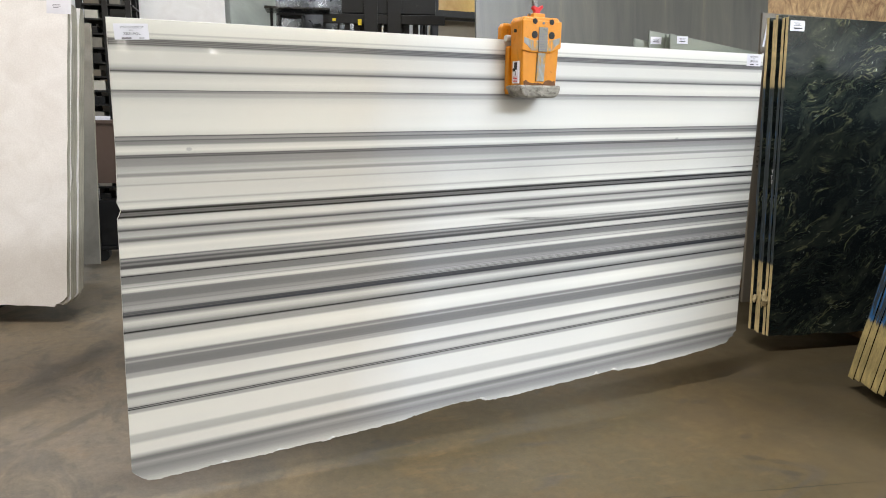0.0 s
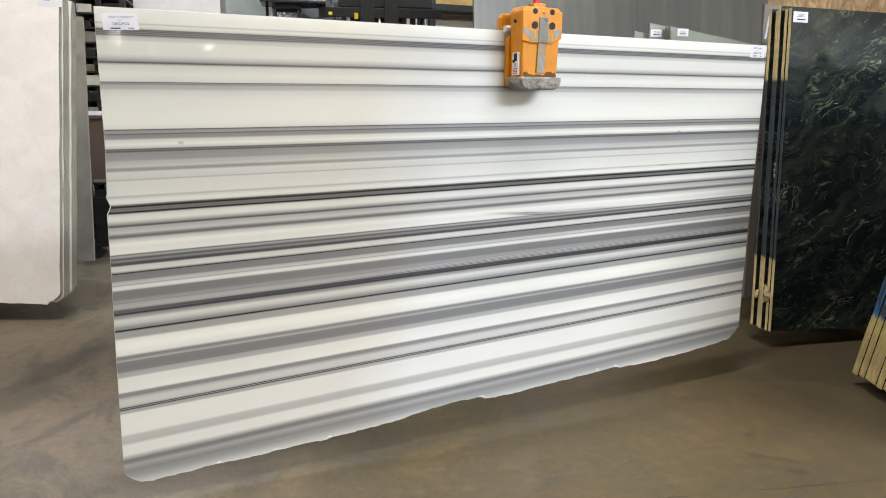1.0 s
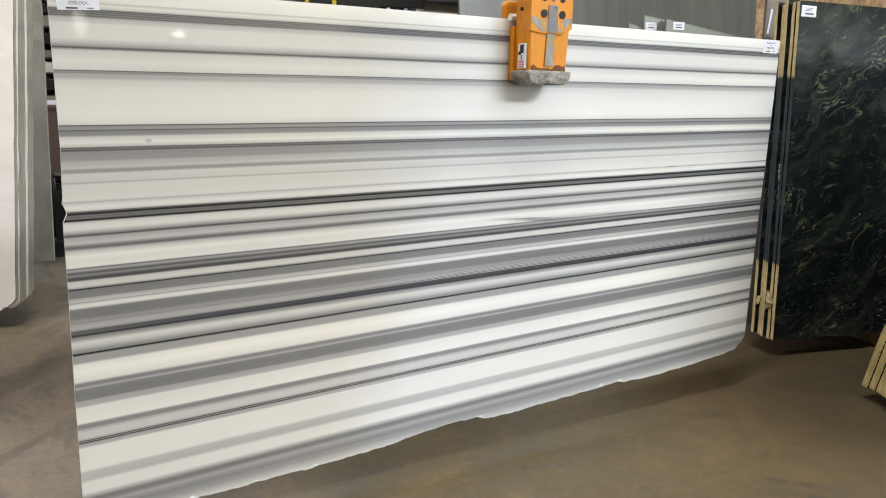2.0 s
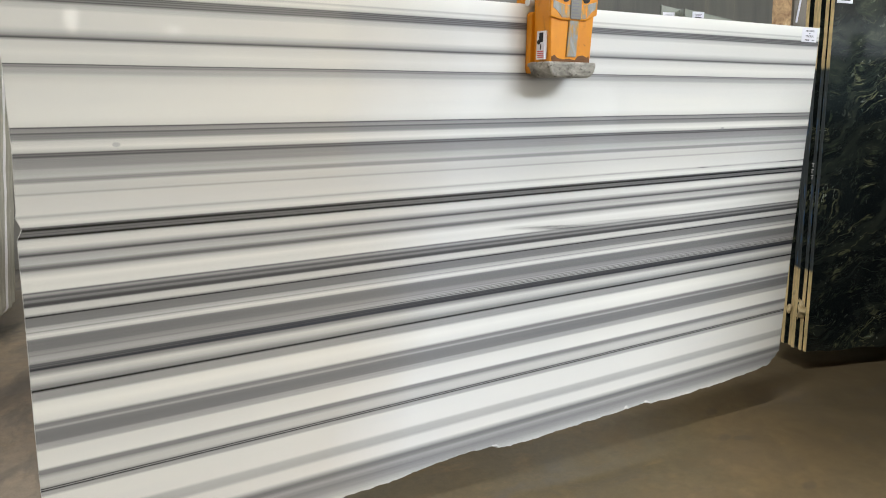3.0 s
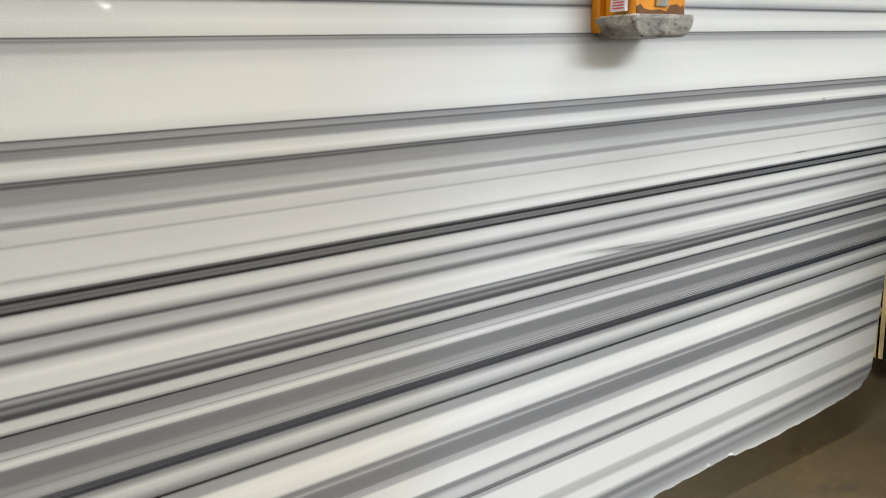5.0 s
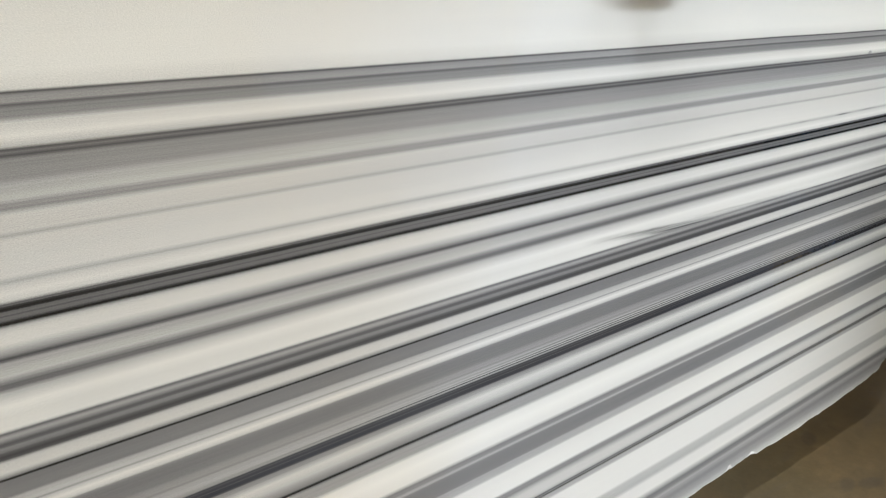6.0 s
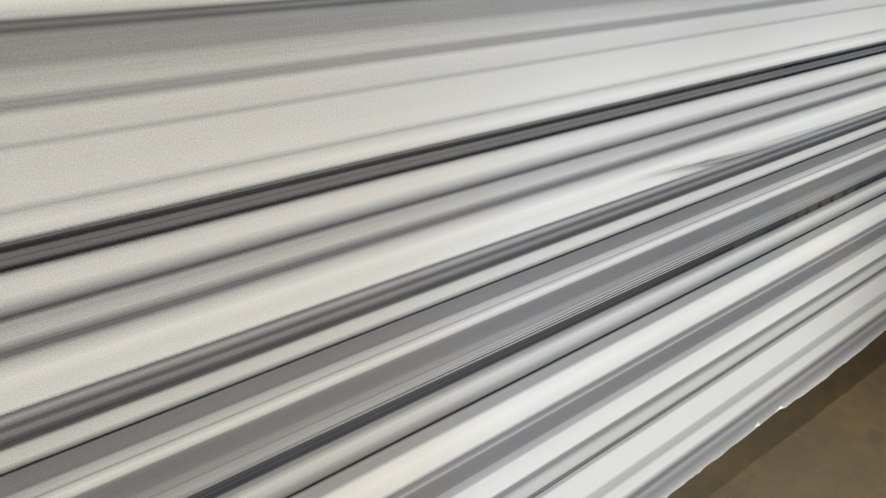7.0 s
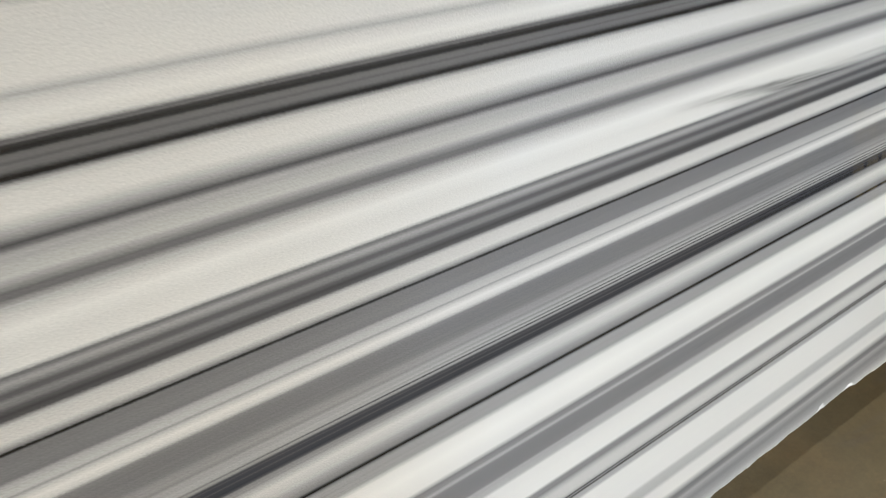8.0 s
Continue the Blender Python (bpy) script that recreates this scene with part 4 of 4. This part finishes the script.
skid(pose(-0.185, 3.70, 0, 0, 0, -18) @ pose(-2.2, 0, 0), 1.8, 0.1, 0.15, "timber bearers and steel posts under the grey slab")

# sage bundle behind the striped slab
base5 = pose(3.80, 1.52, 0.12, 0, 0, -14)
for i in range(4):
    leaning_slab("sage_slab", base5 @ pose((0.06, 0.05, -0.06, -0.16)[i], i * 0.05, 0), 2.4, (1.93, 1.92, 1.95, 1.88)[i], 0.02, 3.0,
                 [SAGE_STONE, SAGE_EDGE], "sage-grey stone slab leaning in a bundle", "sage slabs", 101 + i, 0.004, 0.0, 0.40)
skid(base5 @ pose(0.3, 0, -0.12), 1.3, 0.2, 0.12, "timber bearers and steel posts under the sage slabs")
for dx, dy in ((0.16, 0.0), (-0.005, 0.10)):
    paper_label("slab_label", base5 @ pose(0, dy, 0, -3.0) @ pose(dx, -0.001, 1.875), 0.09, 0.055,
                [(0, 0.010, 0.05, 0.003, None, GREY_INK), (0, 0.002, 0.04, 0.003, None, GREY_INK), (0, -0.010, 0.05, 0.006, None, INK)],
                "white printed paper label on a sage slab")

# tall charcoal slabs and a tan figured slab at the back
for i, (x0, ln, hh) in enumerate(((3.03, 1.72, 2.7), (4.78, 1.75, 2.75))):
    leaning_slab("charcoal_slab", pose(x0, 3.0 - 0.04 * i, 0.15, 0, 0, -4), ln, hh, 0.03, 5.0, [DARK_STONE, DARK_STONE],
                 "tall charcoal stone slab leaning against its rack", "charcoal slabs", 120 + i, 0.004)
skid(pose(3.2, 3.0, 0, 0, 0, -4), 3.0, 0.12, 0.15, "timber bearers and steel posts under the charcoal slabs")
leaning_slab("tan_slab", pose(6.45, 2.9, 0.15, 0, 0, -8), 2.8, 2.75, 0.03, 5.0, [TAN_STONE, TAN_STONE],
             "tan figured stone slab leaning against its rack", "", 130, 0.004)
skid(pose(6.65, 2.9, 0, 0, 0, -8), 2.2, 0.12, 0.15, "timber bearers and steel posts under the tan slab")

# white sheet and gold slabs further back
leaning_slab("white_panel", pose(-0.1, 6.6, 0.1, 0, 0, -4), 1.45, 3.0, 0.03, 3.0, [WHITE_STONE, WHITE_EDGE], "large white stone slab leaning at the back", "", 140, 0.003)
skid(pose(0.0, 6.6, 0, 0, 0, -4), 1.2, 0.1, 0.1, "timber bearers and steel posts under the white slab")
leaning_slab("gold_slab", pose(3.86, 5.9, 2.68, 0, 0, -4), 1.2, 1.2, 0.03, 2.0, [GOLD_STONE, GOLD_STONE], "golden stone slab on the upper rack", "", 150, 0.003)
leaning_slab("black_veined_slab", pose(2.02, 6.75, 0.1, 0, 0, -4), 1.55, 3.0, 0.03, 2.0, [VEINED, VEINED], "black stone slab with white veins", "", 160, 0.003)
skid(pose(2.02, 6.75, 0, 0, 0, -4), 1.5, 0.08, 0.1, "timber bearers and steel posts under the black slab", 2)
shelf = thing("pallet_rack", pose(3.81, 5.9, 0, 0, 0, -4), "black steel rack carrying the golden slab", "rack")
for x in (0.02, 1.25):
    part("upright", box(x - 0.04, -0.1, 0, x + 0.04, -0.02, 3.6), BLACK_STEEL, shelf)
part("beam", box(-0.02, -0.08, 2.60, 1.29, 0.25, 2.68), BLACK_STEEL, shelf)
part("cream_sheet", box(0.07, 0.26, 0.02, 1.24, 0.30, 2.60), WALL_WARM, shelf, "cream backing sheet")
for x in (0.02, 1.25):
    part("upright", box(x - 0.04, 0.31, 0, x + 0.04, 0.39, 3.6), BLACK_STEEL, shelf)


# ------------------------------------------------------------------ fork truck mast
def fork_truck():
    t = thing("fork_truck", pose(2.80, 5.05, 0, 0, 0, -20), "black fork truck with raised mast behind the slab", "fork truck")
    for x in (-0.36, -0.26, 0.30, 0.40):
        part("mast_rail", box(x - 0.03, -0.06, 0.10, x + 0.03, 0.06, 3.3, 0.005), BLACK_STEEL, t)
    for x in (-0.10, 0.16):
        part("carriage_plate", box(x - 0.075, -0.16, 2.18, x + 0.075, -0.11, 3.1, 0.004), BLACK_STEEL, t)
    part("cross_bar", box(-0.62, -0.13, 2.36, 0.72, -0.09, 2.46, 0.005), BLACK_STEEL, t)
    part("mast_shield", box(-0.23, 0.0, 0.10, 0.27, 0.05, 2.47, 0.004), BLACK_STEEL, t)
    part("carriage", box(-0.42, -0.10, 2.47, 0.62, 0.04, 2.85, 0.01), BLACK_STEEL, t)
    for x in (-0.5, 0.55):
        part("hose", rod((x, -0.03, 0.5), (x * 0.9, -0.03, 2.5), 0.014, 8), BLACK_BOLT, t)
    part("rod", rod((0.03, -0.05, 0.3), (0.03, -0.05, 2.6), 0.018), CHROME, t, "chrome lift rod")
    for x in (-0.02, 0.09):
        part("chain", box(x - 0.012, -0.05, 0.4, x + 0.012, -0.02, 2.9), BLACK_BOLT, t)
    part("marker", box(-0.52, -0.115, 2.38, -0.48, -0.132, 2.41), YELLOW, t, "yellow sticker")
    part("marker", box(-0.24, -0.115, 2.34, -0.20, -0.17, 2.40), YELLOW, t, "yellow sticker")
    part("body", box(-0.5, 0.10, 0.12, 0.5, 1.5, 1.2, 0.06), BLACK_STEEL, t)
    for x in (-0.52, 0.42):
        for y in (0.3, 1.25):
            part("wheel", rod((x, y, 0.2), (x + 0.1, y, 0.2), 0.2, 20), BLACK_BOLT, t)
    return t


fork_truck()
stool = thing("steel_stool", pose(1.86, 5.30, 2.06, 0, 0, -15), "dark metal stool set up on the shelf", "stool")
part("seat", box(-0.15, -0.15, 0.355, 0.15, 0.15, 0.385, 0.012), BLACK_STEEL, stool)
for sx in (-1, 1):
    for sy in (-1, 1):
        part("leg", rod((sx * 0.17, sy * 0.17, 0), (sx * 0.12, sy * 0.12, 0.365), 0.016, 8), BLACK_STEEL, stool)
stand = thing("display_shelf", pose(1.86, 5.30, 0, 0, 0, -15), "black steel shelf stand", "shelf")
part("board", box(-0.26, -0.22, 2.02, 0.26, 0.20, 2.06), BLACK_STEEL, stand)
part("top_board", box(-0.27, -0.22, 2.475, 0.42, 0.22, 2.50, 0.004), VEINED, stand, "black veined stone top")
for sx in (-0.22, 0.36):
    part("post", box(sx - 0.015, 0.17, 2.05 if sx < 0 else 0.0, sx + 0.015, 0.20, 2.476), BLACK_STEEL, stand)
for sx in (-0.24, 0.24):
    part("leg", box(sx - 0.02, -0.2, 0, sx + 0.02, -0.16, 2.02), BLACK_STEEL, stand)
    part("leg", box(sx - 0.02, 0.14, 0, sx + 0.02, 0.18, 2.02), BLACK_STEEL, stand)


# ------------------------------------------------------------------ sample rack and cabinet
def sample_rack():
    t = thing("sample_rack", pose(-0.24, 6.3, 0, 0, 0, -10), "black steel rack full of stone samples", "rack")
    for x in (0.0, 0.26, 0.50):
        part("upright", box(x - 0.03, -0.035, 0, x + 0.03, 0.035, 3.0, 0.004), BLACK_STEEL, t)
        part("upright", box(x - 0.03, 0.365, 0, x + 0.03, 0.435, 3.0, 0.004), BLACK_STEEL, t)
    part("back_panel", box(-0.03, 0.44, 0.2, 0.55, 0.46, 3.0), BLACK_STEEL, t)
    for k in range(17):
        z = 0.35 + 0.155 * k
        part("tray", box(-0.03, -0.03, z, 0.55, 0.43, z + 0.018), BLACK_STEEL, t)
        for j in range(2):
            part("sample", box(0.045 + 0.26 * j, 0.01, z + 0.019, 0.16 + 0.26 * j + 0.02 * ((k + j) % 3), 0.3, z + 0.09 + 0.02 * ((k + j) % 3), 0.004),
                 (BLACK_STONE, GREY_STONE, BLACK_STONE, CARTON, SILVER_STONE)[(k + 2 * j) % 5], t)
    return t


sample_rack()
cab = thing("cabinet", pose(-0.33, 4.75, 0, 0, 0, -10), "brown wooden cabinet with papers on top", "cabinet")
part("body", box(0, 0, 0.72, 0.62, 0.5, 1.28, 0.004), BROWN_BOARD, cab)
part("top", box(-0.02, -0.02, 1.28, 0.64, 0.52, 1.31, 0.003), BROWN_BOARD, cab)
for x in (0.03, 0.55):
    part("leg", box(x, 0.03, 0, x + 0.04, 0.07, 0.72), BLACK_STEEL, cab)
    part("leg", box(x, 0.43, 0, x + 0.04, 0.47, 0.72), BLACK_STEEL, cab)
tagged(part("paper_stack", box(-0.30, 4.80, 1.311, -0.02, 5.0, 1.345, 0.003), PAPER), "stack of white paper on the cabinet", "paper")
cart = thing("floor_trolley", pose(-0.20, 4.7, 0, 0, 0, -10), "low black trolley on the floor", "trolley")
part("deck", box(0, -0.2, 0.115, 0.6, 0.0, 0.15, 0.006), BLACK_STEEL, cart)
part("case", box(0.05, -0.18, 0.15, 0.5, -0.02, 0.58, 0.01), BLACK_STEEL, cart)
for x in (0.05, 0.55):
    part("wheel", rod((x, -0.16, 0.06), (x, -0.04, 0.06), 0.06, 18), BLACK_BOLT, cart)
